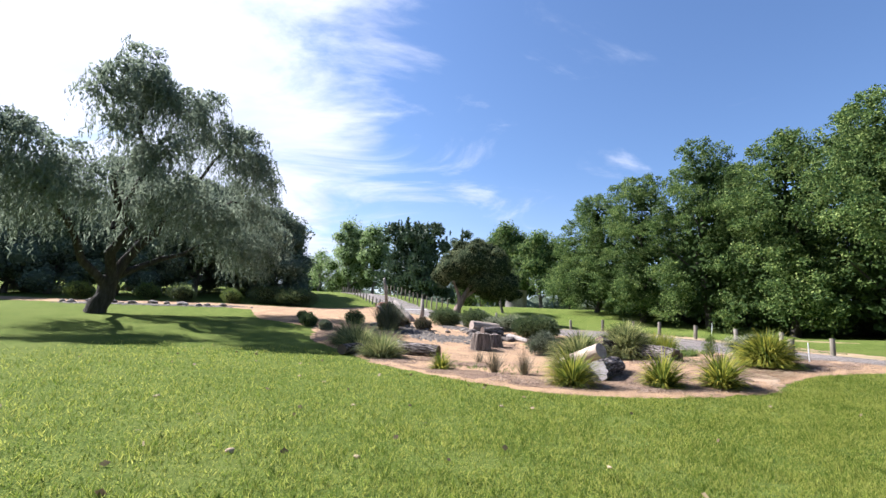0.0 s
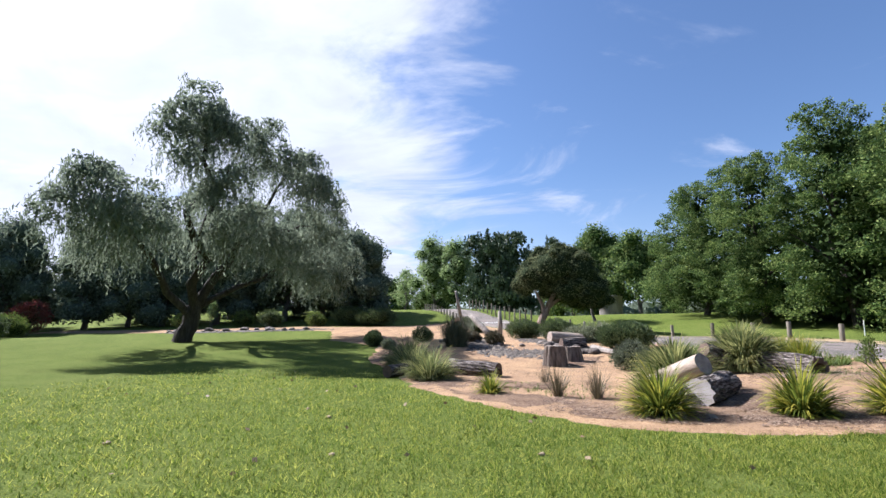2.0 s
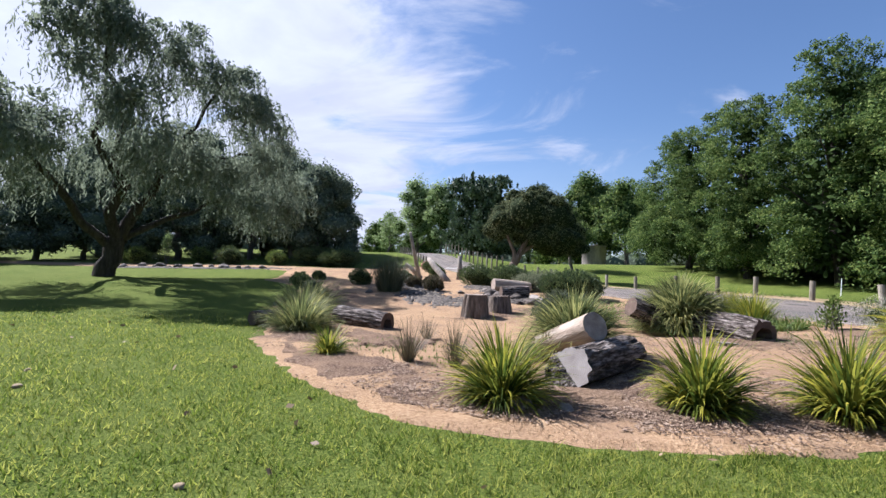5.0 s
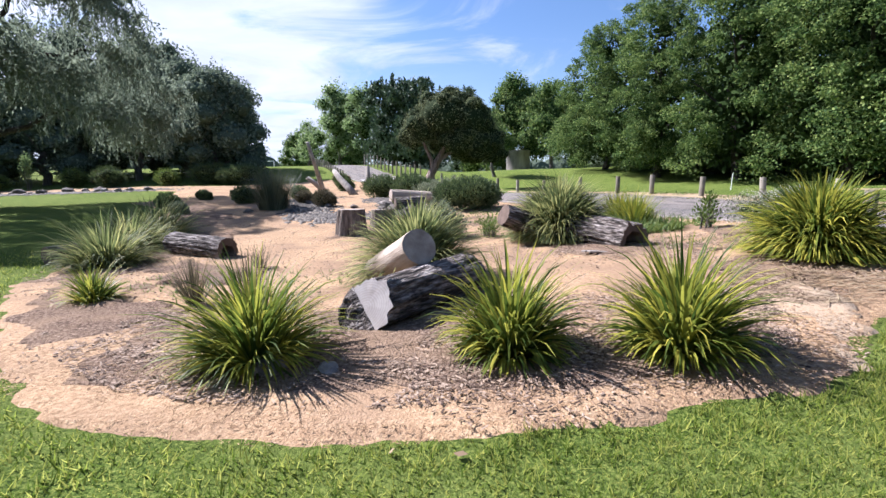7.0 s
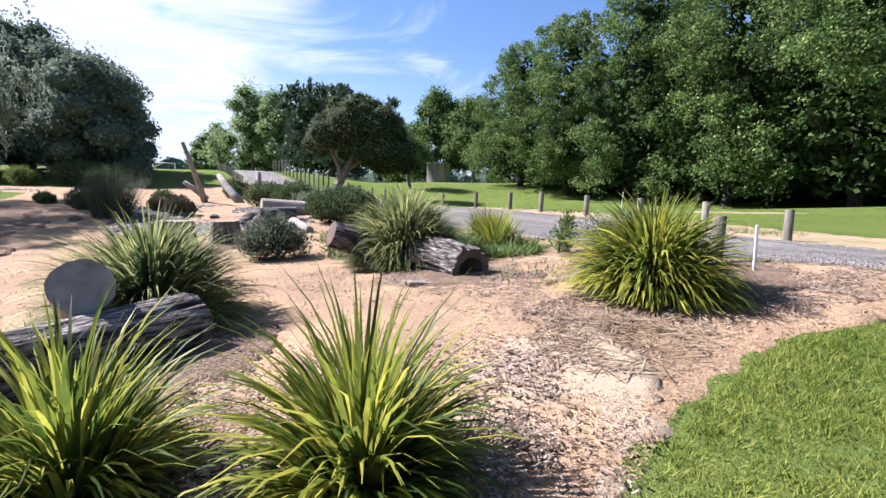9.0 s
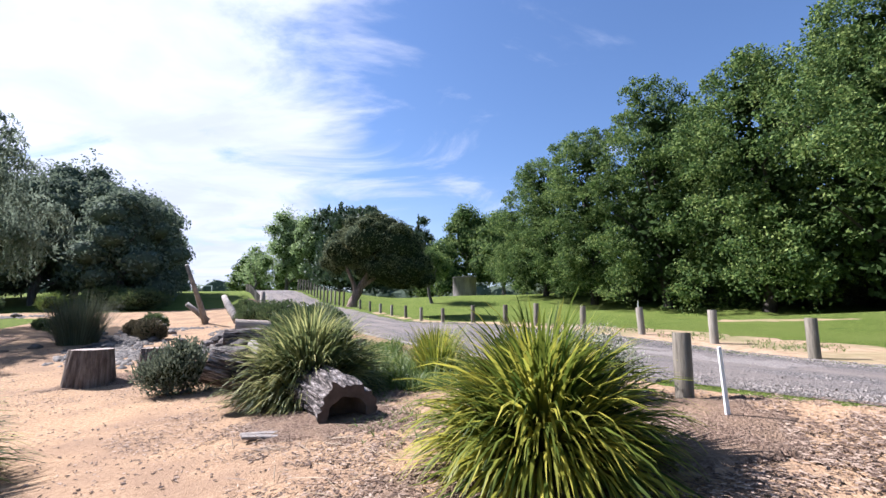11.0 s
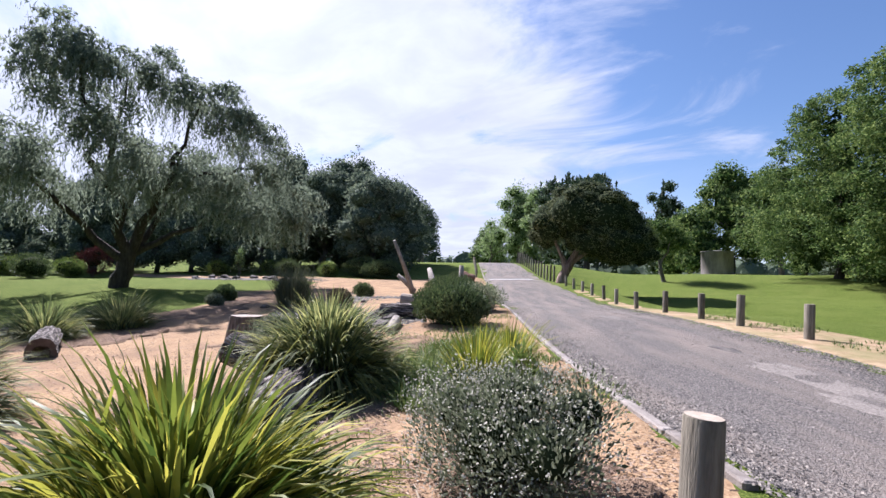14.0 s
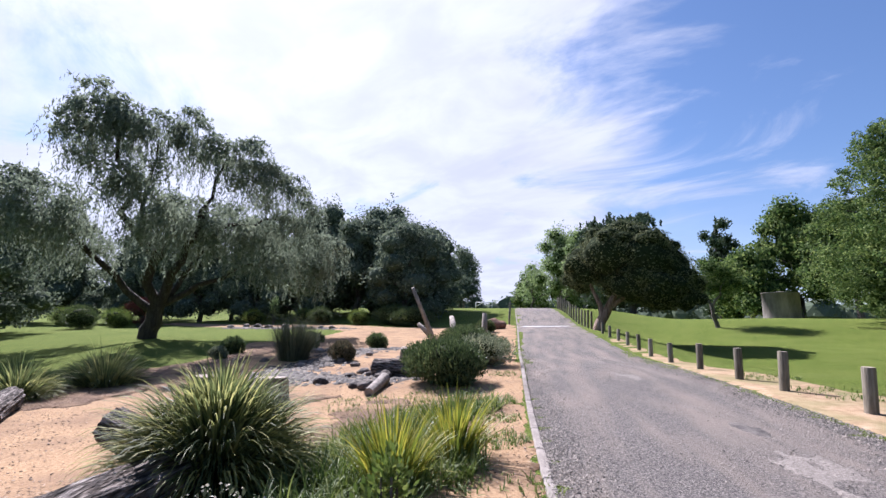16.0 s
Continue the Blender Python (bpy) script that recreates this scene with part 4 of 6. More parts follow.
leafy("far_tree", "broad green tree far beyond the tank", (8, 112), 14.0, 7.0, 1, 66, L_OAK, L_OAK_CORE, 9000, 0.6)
leafy("gum_tree", "tall thin-crowned gum tree far down the lawn", (-56, 114), 19.0, 5.0, 6, 67, L_GUM, L_GUM_CORE, 6500, 0.5, core=0.45)
leafy("gum_tree", "low spreading tree far down the lawn", (-53, 108), 10.5, 5.5, 2, 68, L_GUM, L_GUM_CORE, 6500, 0.5)
leafy("far_tree", "dark round tree at the road crest", (-38, 118), 11.0, 5.5, 1, 69, L_OAK, L_OAK_CORE, 6000, 0.5)
leafy("far_tree", "dark round tree at the road crest", (-30, 128), 9.0, 6.0, 1, 70, L_OAK, L_OAK_CORE, 6000, 0.5)

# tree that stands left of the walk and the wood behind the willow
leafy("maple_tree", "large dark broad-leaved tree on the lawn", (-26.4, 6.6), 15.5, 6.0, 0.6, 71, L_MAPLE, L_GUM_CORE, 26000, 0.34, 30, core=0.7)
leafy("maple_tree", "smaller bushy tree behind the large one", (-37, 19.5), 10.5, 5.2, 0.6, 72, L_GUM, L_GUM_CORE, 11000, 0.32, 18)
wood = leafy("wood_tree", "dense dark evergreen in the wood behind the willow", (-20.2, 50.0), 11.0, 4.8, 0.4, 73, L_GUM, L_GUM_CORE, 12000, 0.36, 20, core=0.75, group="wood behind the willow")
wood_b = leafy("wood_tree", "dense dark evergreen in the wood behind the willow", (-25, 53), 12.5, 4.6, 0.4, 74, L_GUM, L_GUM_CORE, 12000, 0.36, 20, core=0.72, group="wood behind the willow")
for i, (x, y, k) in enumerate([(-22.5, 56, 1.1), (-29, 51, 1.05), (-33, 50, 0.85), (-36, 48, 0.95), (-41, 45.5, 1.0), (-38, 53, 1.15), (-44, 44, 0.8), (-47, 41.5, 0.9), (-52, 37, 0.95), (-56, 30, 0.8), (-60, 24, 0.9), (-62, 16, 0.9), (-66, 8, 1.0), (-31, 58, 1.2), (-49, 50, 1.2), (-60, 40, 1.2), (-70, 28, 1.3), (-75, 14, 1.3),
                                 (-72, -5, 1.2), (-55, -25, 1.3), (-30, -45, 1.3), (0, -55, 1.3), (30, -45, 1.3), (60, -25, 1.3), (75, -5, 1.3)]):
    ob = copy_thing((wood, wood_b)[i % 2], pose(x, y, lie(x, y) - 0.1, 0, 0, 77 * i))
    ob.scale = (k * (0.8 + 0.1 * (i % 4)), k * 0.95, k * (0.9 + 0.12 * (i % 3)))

# undergrowth below the oaks
for i in range(14):
    t = i / 13
    x, y = 21.5 + 34 * t + 1.2 * math.sin(i * 2.1), 70 - 54 * t + 1.5 * math.cos(i * 1.7)
    ob = copy_thing((wood, wood_b)[i % 2], pose(x + 3.0, y, lie(x, y) - 0.9, 0, 0, 61 * i))
    ob.scale = (0.72, 0.72, 0.42)
    tagged(ob, "dark undergrowth thicket below the oaks", "thicket", "undergrowth below the oaks")

# woods all round the park, far off
rng = np.random.default_rng(91)
far_lumps = []
for i in range(150):
    a = i * 2 * math.pi / 150
    d = 165 + 35 * noise.noise(Vector((math.cos(a) * 3, math.sin(a) * 3, 0)))
    hh = 7 + 5 * abs(noise.noise(Vector((math.cos(a) * 9, math.sin(a) * 9, 4))))
    x, y = -5 + d * math.sin(a), 20 + d * math.cos(a)
    far_lumps.append((x, y, lie(x, y) + hh * 0.42, 6.5, 6.5, hh * 0.6))
p, d = shell_points(rng, far_lumps, 26000, 0.8, 1.1)
v, f = leaves(rng, p, 1.3, None, 0.2)
# filler bodies within the belt, shade put into their darker colour
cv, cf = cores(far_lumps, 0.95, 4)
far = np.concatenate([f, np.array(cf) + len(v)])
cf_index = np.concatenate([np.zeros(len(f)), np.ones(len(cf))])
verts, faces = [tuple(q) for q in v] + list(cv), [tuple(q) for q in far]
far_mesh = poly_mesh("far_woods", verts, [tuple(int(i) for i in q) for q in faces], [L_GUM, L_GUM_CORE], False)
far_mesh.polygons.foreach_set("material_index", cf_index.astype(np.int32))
tagged(new("far_woods", far_mesh), "hazy grey-green belt of woods round the park", "woods", kind="stuff")

# ---------------------------------------------------------------- bushes


def straps(rng, n, height, spread, width, droop=1.0, lean=1.0, root=0.12, dome=0.0, bulk=0.0):
    """Arching strap leaves from one root; 6 stations each."""
    a = rng.uniform(0, 2 * math.pi, n)
    tilt = np.clip(np.abs(rng.normal(0.42, 0.33, n)) * lean, 0.03, 1.35)
    ln = height * rng.uniform(0.7, 1.25, n) * (1 + 0.06 * tilt)
    r0 = root * np.sqrt(rng.uniform(0, 1, n))
    if dome:
        tilt = np.clip((0.06 + dome * (r0 / root) ** 1.3) * lean + rng.normal(0, 0.17, n), 0.02, 1.4)
        ln *= rng.uniform(0.72, 1.0, n) * (1.06 - 0.56 * np.clip((tilt - 0.3) / 0.9, 0, 1))
    base = np.stack([r0 * np.cos(a), r0 * np.sin(a), np.full(n, -0.02)], 1)
    if bulk:
        th = np.arccos(rng.uniform(-0.12, 1.0, n))
        deep = rng.uniform(0.15, 0.62, n)
        base = np.stack([root * 1.5 * deep * np.sin(th) * np.cos(a), root * 1.5 * deep * np.sin(th) * np.sin(a), np.maximum(0.0, bulk * deep * np.cos(th))], 1)
        tilt = np.clip(th * 0.72 + rng.normal(0, 0.16, n), 0.02, 1.5)
        ln = height * rng.uniform(0.62, 1.1, n) * (0.70 + 0.38 * np.sin(th))
    out = np.stack([np.cos(a), np.sin(a), np.zeros(n)], 1)
    sway = rng.normal(size=n) * 0.25
    side = np.stack([-np.sin(a + sway), np.cos(a + sway), rng.normal(size=n) * 0.25], 1)
    st, p, ang = [], base.copy(), tilt.copy()
    k = 6
    bendy = droop * (0.10 + 0.22 * tilt + rng.uniform(0, 0.16, n))
    for i in range(k):
        t = i / (k - 1)
        w = width * (1.0 - t ** 2.2) * 0.5 + 0.0008
        st.append(p - side * (w * rng.uniform(0.8, 1.2, n))[:, None])
        st.append(p + side * (w * rng.uniform(0.8, 1.2, n))[:, None])
        d = out * np.sin(ang)[:, None] * spread + np.array((0, 0, 1.0)) * np.cos(ang)[:, None]
        p = p + d * (ln / (k - 1))[:, None]
        ang = ang + bendy * (0.5 + t)
        p[:, 2] = np.maximum(p[:, 2], 0.015)
    v = np.stack(st, 1).reshape(-1, 3)
    o = (np.arange(n) * 2 * k)[:, None, None]
    q = np.array([(2 * i, 2 * i + 1, 2 * i + 3, 2 * i + 2) for i in range(k - 1)])[None]
    return v, (o + q).reshape(-1, 4)


BLADES = {}


def strap_bush(name, label, category, at, height, n, mat, seed, width=0.02, spread=1.0, droop=1.0, lean=1.0, single=0, root=0.14, group="", z=None, dome=0.9, bulk=0.0):
    rng = np.random.default_rng(seed)
    t = empty_thing(name, pose(at[0], at[1], lie(*at) + 0.02 if z is None else z, 0, 0, seed * 50), label, category, group)
    v, f = straps(rng, n, height, spread, width, droop, lean, root, dome, bulk)
    part_of("foliage", fast_mesh("foliage", v, f, [mat]), t)
    key = (mat.name, round(height, 1))
    if single and key not in BLADES:
        BLADES[key] = []
        for j in range(6):
            r2 = np.random.default_rng(900 + j)
            v, f = straps(r2, 1, height * 1.0, spread, width * 1.1, droop, 0.3 + 0.25 * j, 0.02)
            BLADES[key].append(fast_mesh("leaf_blade", v, f, [mat]))
    for j in range(single):
        part_of("leaf_blade", BLADES[key][j % 6], t, m=pose(rng.uniform(-0.5, 0.5) * root, rng.uniform(-0.5, 0.5) * root, 0.45 * bulk, rng.uniform(-8, 8), rng.uniform(-8, 8), rng.uniform(0, 360)) @ Matrix.Scale(rng.uniform(0.66, 0.9) * (0.82 if bulk else 1.0), 4))
    return t


G_EDGE = "strappy clumps in the bed"
strap_bush("strap_leaf_bush", "yellow-green strappy clump beside a grey rock", "bush", (3.08, 10.42), 0.88, 760, L_STRAP, 1, 0.026, spread=1.05, root=0.19, lean=1.05, single=60, group=G_EDGE)
strap_bush("strap_leaf_bush", "green arching strappy clump at the bed's edge", "bush", (5.13, 10.52), 0.88, 720, L_STRAP, 2, 0.028, spread=0.85, root=0.18, lean=1.1, single=70, group=G_EDGE)
strap_bush("strap_leaf_bush", "green arching strappy clump at the bed's edge", "bush", (6.4, 10.44), 0.9, 760, L_STRAP, 3, 0.028, spread=0.9, root=0.18, lean=1.1, single=80, group=G_EDGE)
strap_bush("strap_leaf_bush", "large yellow-green strappy clump near the road", "bush", (9.2, 13.02), 0.80, 2900, L_STRAP, 4, 0.028, spread=0.9, single=90, root=0.44, droop=0.9, bulk=0.90, group=G_EDGE)
strap_bush("strap_leaf_bush", "large dusty green strappy clump behind the stacked logs", "bush", (4.05, 13.25), 0.80, 3400, L_STRAP_DARK, 5, 0.023, root=0.48, droop=0.8, bulk=1.12, single=50, group=G_EDGE)
strap_bush("strap_leaf_bush", "biggest dark strappy clump growing over a split log", "bush", (6.6, 16.42), 0.72, 6500, L_STRAP_DARK, 6, 0.022, spread=1.0, root=0.78, droop=0.95, bulk=1.48, single=70, group=G_EDGE)
strap_bush("strap_leaf_bush", "small bright strappy tuft at the bed's edge", "bush", (0.1, 12.22), 0.56, 260, L_STRAP, 7, 0.022, single=30, group=G_EDGE)
strap_bush("strap_leaf_bush", "olive strappy clump beside the hollow log", "bush", (-1.85, 14.75), 0.95, 1100, L_STRAP_DARK, 8, 0.022, root=0.4, single=30, group=G_EDGE)
strap_bush("strap_leaf_bush", "olive strappy clump beside the hollow log", "bush", (-2.9, 16.6), 1.0, 1200, L_STRAP_DARK, 9, 0.022, root=0.5, single=30, group=G_EDGE)
strap_bush("strap_leaf_bush", "yellow-green strappy tuft near the kerb", "bush", (8.4, 17.25), 0.78, 380, L_STRAP_YELLOW, 10, 0.02, lean=0.45, root=0.24, droop=0.7, single=30, group=G_EDGE)
strap_bush("strap_leaf_bush", "green and yellow strappy tuft near the kerb", "bush", (8.4, 18.3), 0.8, 360, L_STRAP_YELLOW, 11, 0.02, lean=0.45, root=0.24, droop=0.7, single=30, group=G_EDGE)
strap_bush("strap_leaf_bush", "olive strappy clump at the lawn's shady edge", "bush", (-3.7, 18.6), 1.1, 1300, L_STRAP_DARK, 19, 0.022, root=0.6, single=30, group=G_EDGE)
G_RUSH = "thin rush tufts in the sand"
strap_bush("rush_tuft", "thin upright brown rush tuft in sand", "rush", (1.5, 12.1), 0.66, 190, L_RUSH, 12, 0.007, lean=0.62, droop=0.3, root=0.07, group=G_RUSH)
strap_bush("rush_tuft", "thin upright brown rush tuft in sand", "rush", (2.26, 11.95), 0.66, 190, L_RUSH, 13, 0.007, lean=0.62, droop=0.3, root=0.07, group=G_RUSH)
strap_bush("rush_tuft", "small thin brown rush tuft in sand", "rush", (1.25, 14.3), 0.5, 90, L_RUSH, 14, 0.006, lean=0.6, droop=0.3, root=0.07, group=G_RUSH)
strap_bush("rush_tuft", "tall dark dense rush beside the pebbles", "rush", (-2.95, 24.15), 1.45, 1500, L_RUSH_GREEN, 15, 0.012, lean=0.30, droop=0.35, root=0.52, group=G_RUSH)


def shrub(name, label, category, at, lumps, leaf_m, n, size, seed, core=0.8, aim=0.8, inner=0.75, flowers=0, group=""):
    """Rounded shrub: stems, leafy skin and an added dark middle coloured as shade."""
    rng = np.random.default_rng(seed)
    t = empty_thing(name, pose(at[0], at[1], lie(*at) + 0.01, 0, 0, 0), label, category, group)
    pieces = []
    for i in range(9):
        l = lumps[i % len(lumps)]
        pieces.append(tube(*limb((0.1 * math.cos(i * 2.4), 0.1 * math.sin(i * 2.4), -0.05), (l[0] + 0.4 * l[3] * math.cos(i * 2.4), l[1] + 0.4 * l[4] * math.sin(i * 2.4), l[2]), 0.02, 0.022, 0.008, 4, seed + i), 5, 0, 0, False))
    v, f = join(pieces)
    part_of("woody_base", poly_mesh("woody_base", v, f, [M_BARK]), t)
    pos, d = shell_points(rng, lumps, n, inner, 1.12)
    pos[:, 2] = np.maximum(pos[:, 2], 0.03)
    v, f = leaves(rng, pos, size, d * 0.8 + np.array((0, 0, aim)), 0, 0.4)
    fo = part_of("foliage", fast_mesh("foliage", v, f, [leaf_m]), t)
    # filler bodies below the leaves, coloured dark in place of real shade
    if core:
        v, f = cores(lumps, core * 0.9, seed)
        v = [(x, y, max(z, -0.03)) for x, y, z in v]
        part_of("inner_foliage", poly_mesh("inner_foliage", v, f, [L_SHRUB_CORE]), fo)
    if flowers:
        pos, d = shell_points(rng, lumps, flowers, 1.0, 1.16, 0.35)
        v, f = leaves(rng, pos, size * 0.40, None, 0.3, 0.9)
        part_of("blossom", fast_mesh("blossom", v, f, [L_FLOWER]), t, "small dusty white flowers")
    return t


shrub("flowering_shrub", "grey-leaved shrub covered with small white flowers", "shrub", (9.82, 14.62), [(0, 0, 0.24, 0.5, 0.5, 0.24), (0, 0, 0.38, 0.5, 0.5, 0.33), (0.35, -0.2, 0.38, 0.36, 0.36, 0.28), (-0.35, 0.2, 0.40, 0.4, 0.4, 0.3), (0.1, 0.1, 0.58, 0.3, 0.3, 0.2), (0.42, 0.25, 0.5, 0.26, 0.26, 0.28)], L_FLOWER_BUSH, 12000, 0.038, 81, core=0.55, inner=0.4, flowers=5200)
shrub("round_shrub", "dark upright-leaved round shrub beside the kerb", "shrub", (4.65, 23.1), [(0.15, 0, 0.6, 0.85, 0.9, 0.55), (-0.55, 0.1, 0.55, 0.6, 0.7, 0.48), (0.6, -0.1, 0.5, 0.55, 0.65, 0.42)], L_SHRUB, 14000, 0.085, 82, aim=1.2)
shrub("round_shrub", "olive upright-leaved shrub behind the round one", "shrub", (1.9, 28.6), [(0, 0, 0.6, 0.9, 0.9, 0.55), (0.8, 0.2, 0.45, 0.7, 0.7, 0.4)], L_SHRUB, 9000, 0.09, 83, aim=1.2)
shrub("round_shrub", "dark clipped-looking round shrub by the dead trunks", "shrub", (-0.05, 31.0), [(0, 0, 0.6, 1.0, 0.95, 0.58), (0.4, 0, 0.5, 0.75, 0.8, 0.5)], L_SHRUB, 9000, 0.09, 84, aim=1.0)
shrub("mound_shrub", "wide low dark mound of foliage beside the path", "shrub", (-15.1, 45.2), [(0, 0, 0.8, 1.9, 1.8, 0.85), (-0.9, 0.3, 0.7, 1.4, 1.4, 0.8)], L_SHRUB, 12000, 0.13, 85, aim=0.6)
shrub("mound_shrub", "wide low dark mound of foliage beside the path", "shrub", (-18.4, 46.4), [(0, 0, 0.9, 2.0, 1.8, 0.95), (1.0, 0.2, 0.7, 1.3, 1.4, 0.7)], L_SHRUB, 12000, 0.13, 86, aim=0.6)
shrub("grey_shrub", "grey-green feathery shrub beside the stumps", "shrub", (3.93, 17.71), [(0, 0, 0.42, 0.55, 0.5, 0.42), (0.35, 0.2, 0.34, 0.42, 0.4, 0.34), (-0.3, 0, 0.34, 0.36, 0.4, 0.34), (0.05, 0.1, 0.72, 0.32, 0.32, 0.24)], L_GREY_DARK, 7000, 0.07, 87, core=0.6, inner=0.4)
shrub("grey_shrub", "dark feathery low shrub behind the split log", "shrub", (3.9, 26.4), [(0, 0, 0.5, 0.95, 0.9, 0.5), (-0.9, 0.2, 0.4, 0.8, 0.8, 0.42)], L_GREY, 8000, 0.085, 88, core=0.6, inner=0.4)
for i, (x, y, s, lab) in enumerate([(-7.3, 24.2, 0.42, "small round dark shrub on the sand"), (-6.0, 22.9, 0.3, "tiny round shrub at the path"), (-5.3, 26.4, 0.5, "small round dark shrub on the sand"), (-1.2, 24.9, 0.42, "small brown shrub by the pebbles"), (-2.4, 26.0, 0.35, "small brown shrub by the pebbles"),
                                    (-9.6, 30.4, 0.35, "tiny round shrub at the path"), (-4.0, 29.5, 0.45, "small round dark shrub on the sand"), (-5.5, 42.0, 0.6, "small dark shrub near the kerb"), (-3.9, 37.4, 0.55, "small dark shrub near the kerb"), (-21.5, 44.5, 0.9, "rounded green bush by the path"), (-26, 43.5, 1.1, "rounded green bush by the path"),
                                    (-34, 41, 1.0, "rounded green bush by the path"), (-38.5, 27.0, 1.3, "dark round bush at the lawn's edge"), (-42, 31, 1.2, "grassy green bush at the lawn's edge"), (-47, 28, 1.2, "grassy green bush at the lawn's edge"), (-50, 22, 1.2, "grassy green bush at the lawn's edge"), (-30, 44.5, 1.0, "rounded green bush by the path")]):
    shrub("small_shrub", lab, "shrub", (x, y), [(0, 0, 0.8 * s, s, s, 0.8 * s), (0.5 * s, 0.2 * s, 0.6 * s, 0.7 * s, 0.7 * s, 0.6 * s)], (L_SHRUB, L_GREY, L_SHRUB, L_RUSH, L_RUSH, L_SHRUB, L_SHRUB, L_SHRUB, L_SHRUB, L_WEED, L_SHRUB, L_WEED, L_SHRUB, L_WEED, L_WEED, L_WEED, L_WEED)[i], int(2200 + 2500 * s), 0.07 + 0.04 * s, 100 + i, aim=0.9)
shrub("red_shrub", "dark red-leaved shrub in the far border", "shrub", (-43.5, 33.5), [(0, 0, 1.6, 1.5, 1.5, 1.2), (0.6, 0, 2.4, 0.9, 0.9, 0.7)], L_RED, 4500, 0.16, 130, core=0.5)
shrub("sapling", "thin pale-leaved sapling in the far border", "shrub", (-31.5, 41.8), [(0, 0, 1.6, 0.5, 0.5, 1.0), (0, 0, 2.4, 0.35, 0.35, 0.6)], L_POPLAR, 900, 0.16, 131, core=0, inner=0.2)
shrub("shrublet", "small leafy green shoot near the road", "shrub", (9.35, 16.1), [(0, 0, 0.3, 0.25, 0.25, 0.28), (0.05, 0, 0.55, 0.14, 0.14, 0.2)], L_WEED, 700, 0.07, 132, core=0, inner=0.2)
shrub("shrublet", "small leafy green shoot beside the split log", "shrub", (5.2, 17.6), [(0, 0, 0.25, 0.35, 0.35, 0.28)], L_WEED, 800, 0.07, 133, core=0, inner=0.2)

# ---------------------------------------------------------------- logs, stumps, posts, stones


def log_mesh(name, length, r0, r1, seed, segs=64, rings=34, furrow=0.06, hollow=0.0, curve=0.0, cut=(0.0, 0.0)):
    """A log along its own x, furrowed bark, a hollow or sawn end; materials: bark, end, inside."""
    verts, faces, idx = [], [], []
    for i in range(rings + 1):
        t = i / rings
        r = r0 + (r1 - r0) * t
        for k in range(segs):
            a = 2 * math.pi * k / segs
            w = 1 + furrow * (noise.noise(Vector((math.cos(a) * 3.2, math.sin(a) * 3.2, t * length * 1.1 + seed))) + 0.8 * noise.noise(Vector((math.cos(a) * 7, math.sin(a) * 7, t * length * 0.9 + seed)))) + 0.05 * noise.noise(Vector((math.cos(a), math.sin(a), seed + t * length * 0.6)))
            slant = (cut[0] * math.cos(a) + cut[1] * math.sin(a)) * r * w * (1 - t) ** 3
            verts.append((length * (t - 0.5) + slant + (0.006 * noise.noise(Vector((a * 2, seed, 0))) if i in (0, rings) else 0), r * w * math.cos(a), r * w * math.sin(a) + curve * (t - 0.5) ** 2))
    for i in range(rings):
        for k in range(segs):
            a, b = i * segs + k, i * segs + (k + 1) % segs
            faces.append((a, b, b + segs, a + segs))
            idx.append(0)
    for ring, flip in ((0, False), (rings, True)):
        o = ring * segs
        cx = sum(verts[o + k][0] for k in range(segs)) / segs
        cz = curve * 0.25
        inner = len(verts)
        depth = 0.28 * (1 if ring == 0 else -1)
        rr0 = (r0 if ring == 0 else r1)
        if hollow:
            for k in range(segs):
                a = 2 * math.pi * k / segs
                w = hollow * (1 + 0.22 * noise.noise(Vector((math.cos(a) * 2, math.sin(a) * 2, seed + 9))))
                verts.append((cx, rr0 * w * math.cos(a), rr0 * w * math.sin(a) + cz - rr0 * 0.18))
            deep = len(verts)
            for k in range(segs):
                q = verts[inner + k]
                verts.append((cx + depth, q[1] * 0.8, (q[2] - cz) * 0.8 + cz))
            c = len(verts)
            verts.append((cx + depth * 1.2, 0, cz - rr0 * 0.15))
            for k in range(segs):
                n = (k + 1) % segs
                for q, mi in (((o + n, o + k, inner + k, inner + n), 1), ((inner + n, inner + k, deep + k, deep + n), 2), ((deep + n, deep + k, c, c), 2)):
                    faces.append(q[::-1] if flip and q[2] != q[3] else ((q[1], q[0], q[2], q[3]) if flip else q))
                    idx.append(mi)
        else:
            c = len(verts)
            verts.append((cx, 0, cz))
            for k in range(segs):
                n = (k + 1) % segs
                q = (o + n, o + k, c, c)
                faces.append((q[1], q[0], q[2], q[3]) if flip else q)
                idx.append(1)
    return verts, faces, idx


def log_thing(name, label, at, turn, pitch, length, r0, r1, seed, bark, end, lift=None, hollow=0.0, furrow=0.06, curve=0.0, cut=(0.0, 0.0)):
    v, f, idx = log_mesh(name, length, r0, r1, seed, furrow=furrow, hollow=hollow, curve=curve, cut=cut)
    z = lie(*at) + (max(r0, r1) * 0.88 if lift is None else lift)
    t = empty_thing(name, pose(at[0], at[1], z, 0, pitch, turn), label, "log")
    bark_f = [q for q, i in zip(f, idx) if i == 0]
    end_f = [q for q, i in zip(f, idx) if i == 1]
    in_f = [q for q, i in zip(f, idx) if i == 2]
    part_of("bark", poly_mesh("bark", v, bark_f, [bark]), t)
    for side in (-1, 1):
        part_of("cut_end", poly_mesh("cut_end", v, [q for q in end_f if v[q[0]][0] * side > 0], [end], False), t)
        if in_f:
            part_of("hollow", poly_mesh("hollow", v, [q for q in in_f if v[q[0]][0] * side > 0], [M_END_DARK]), t)
    return t


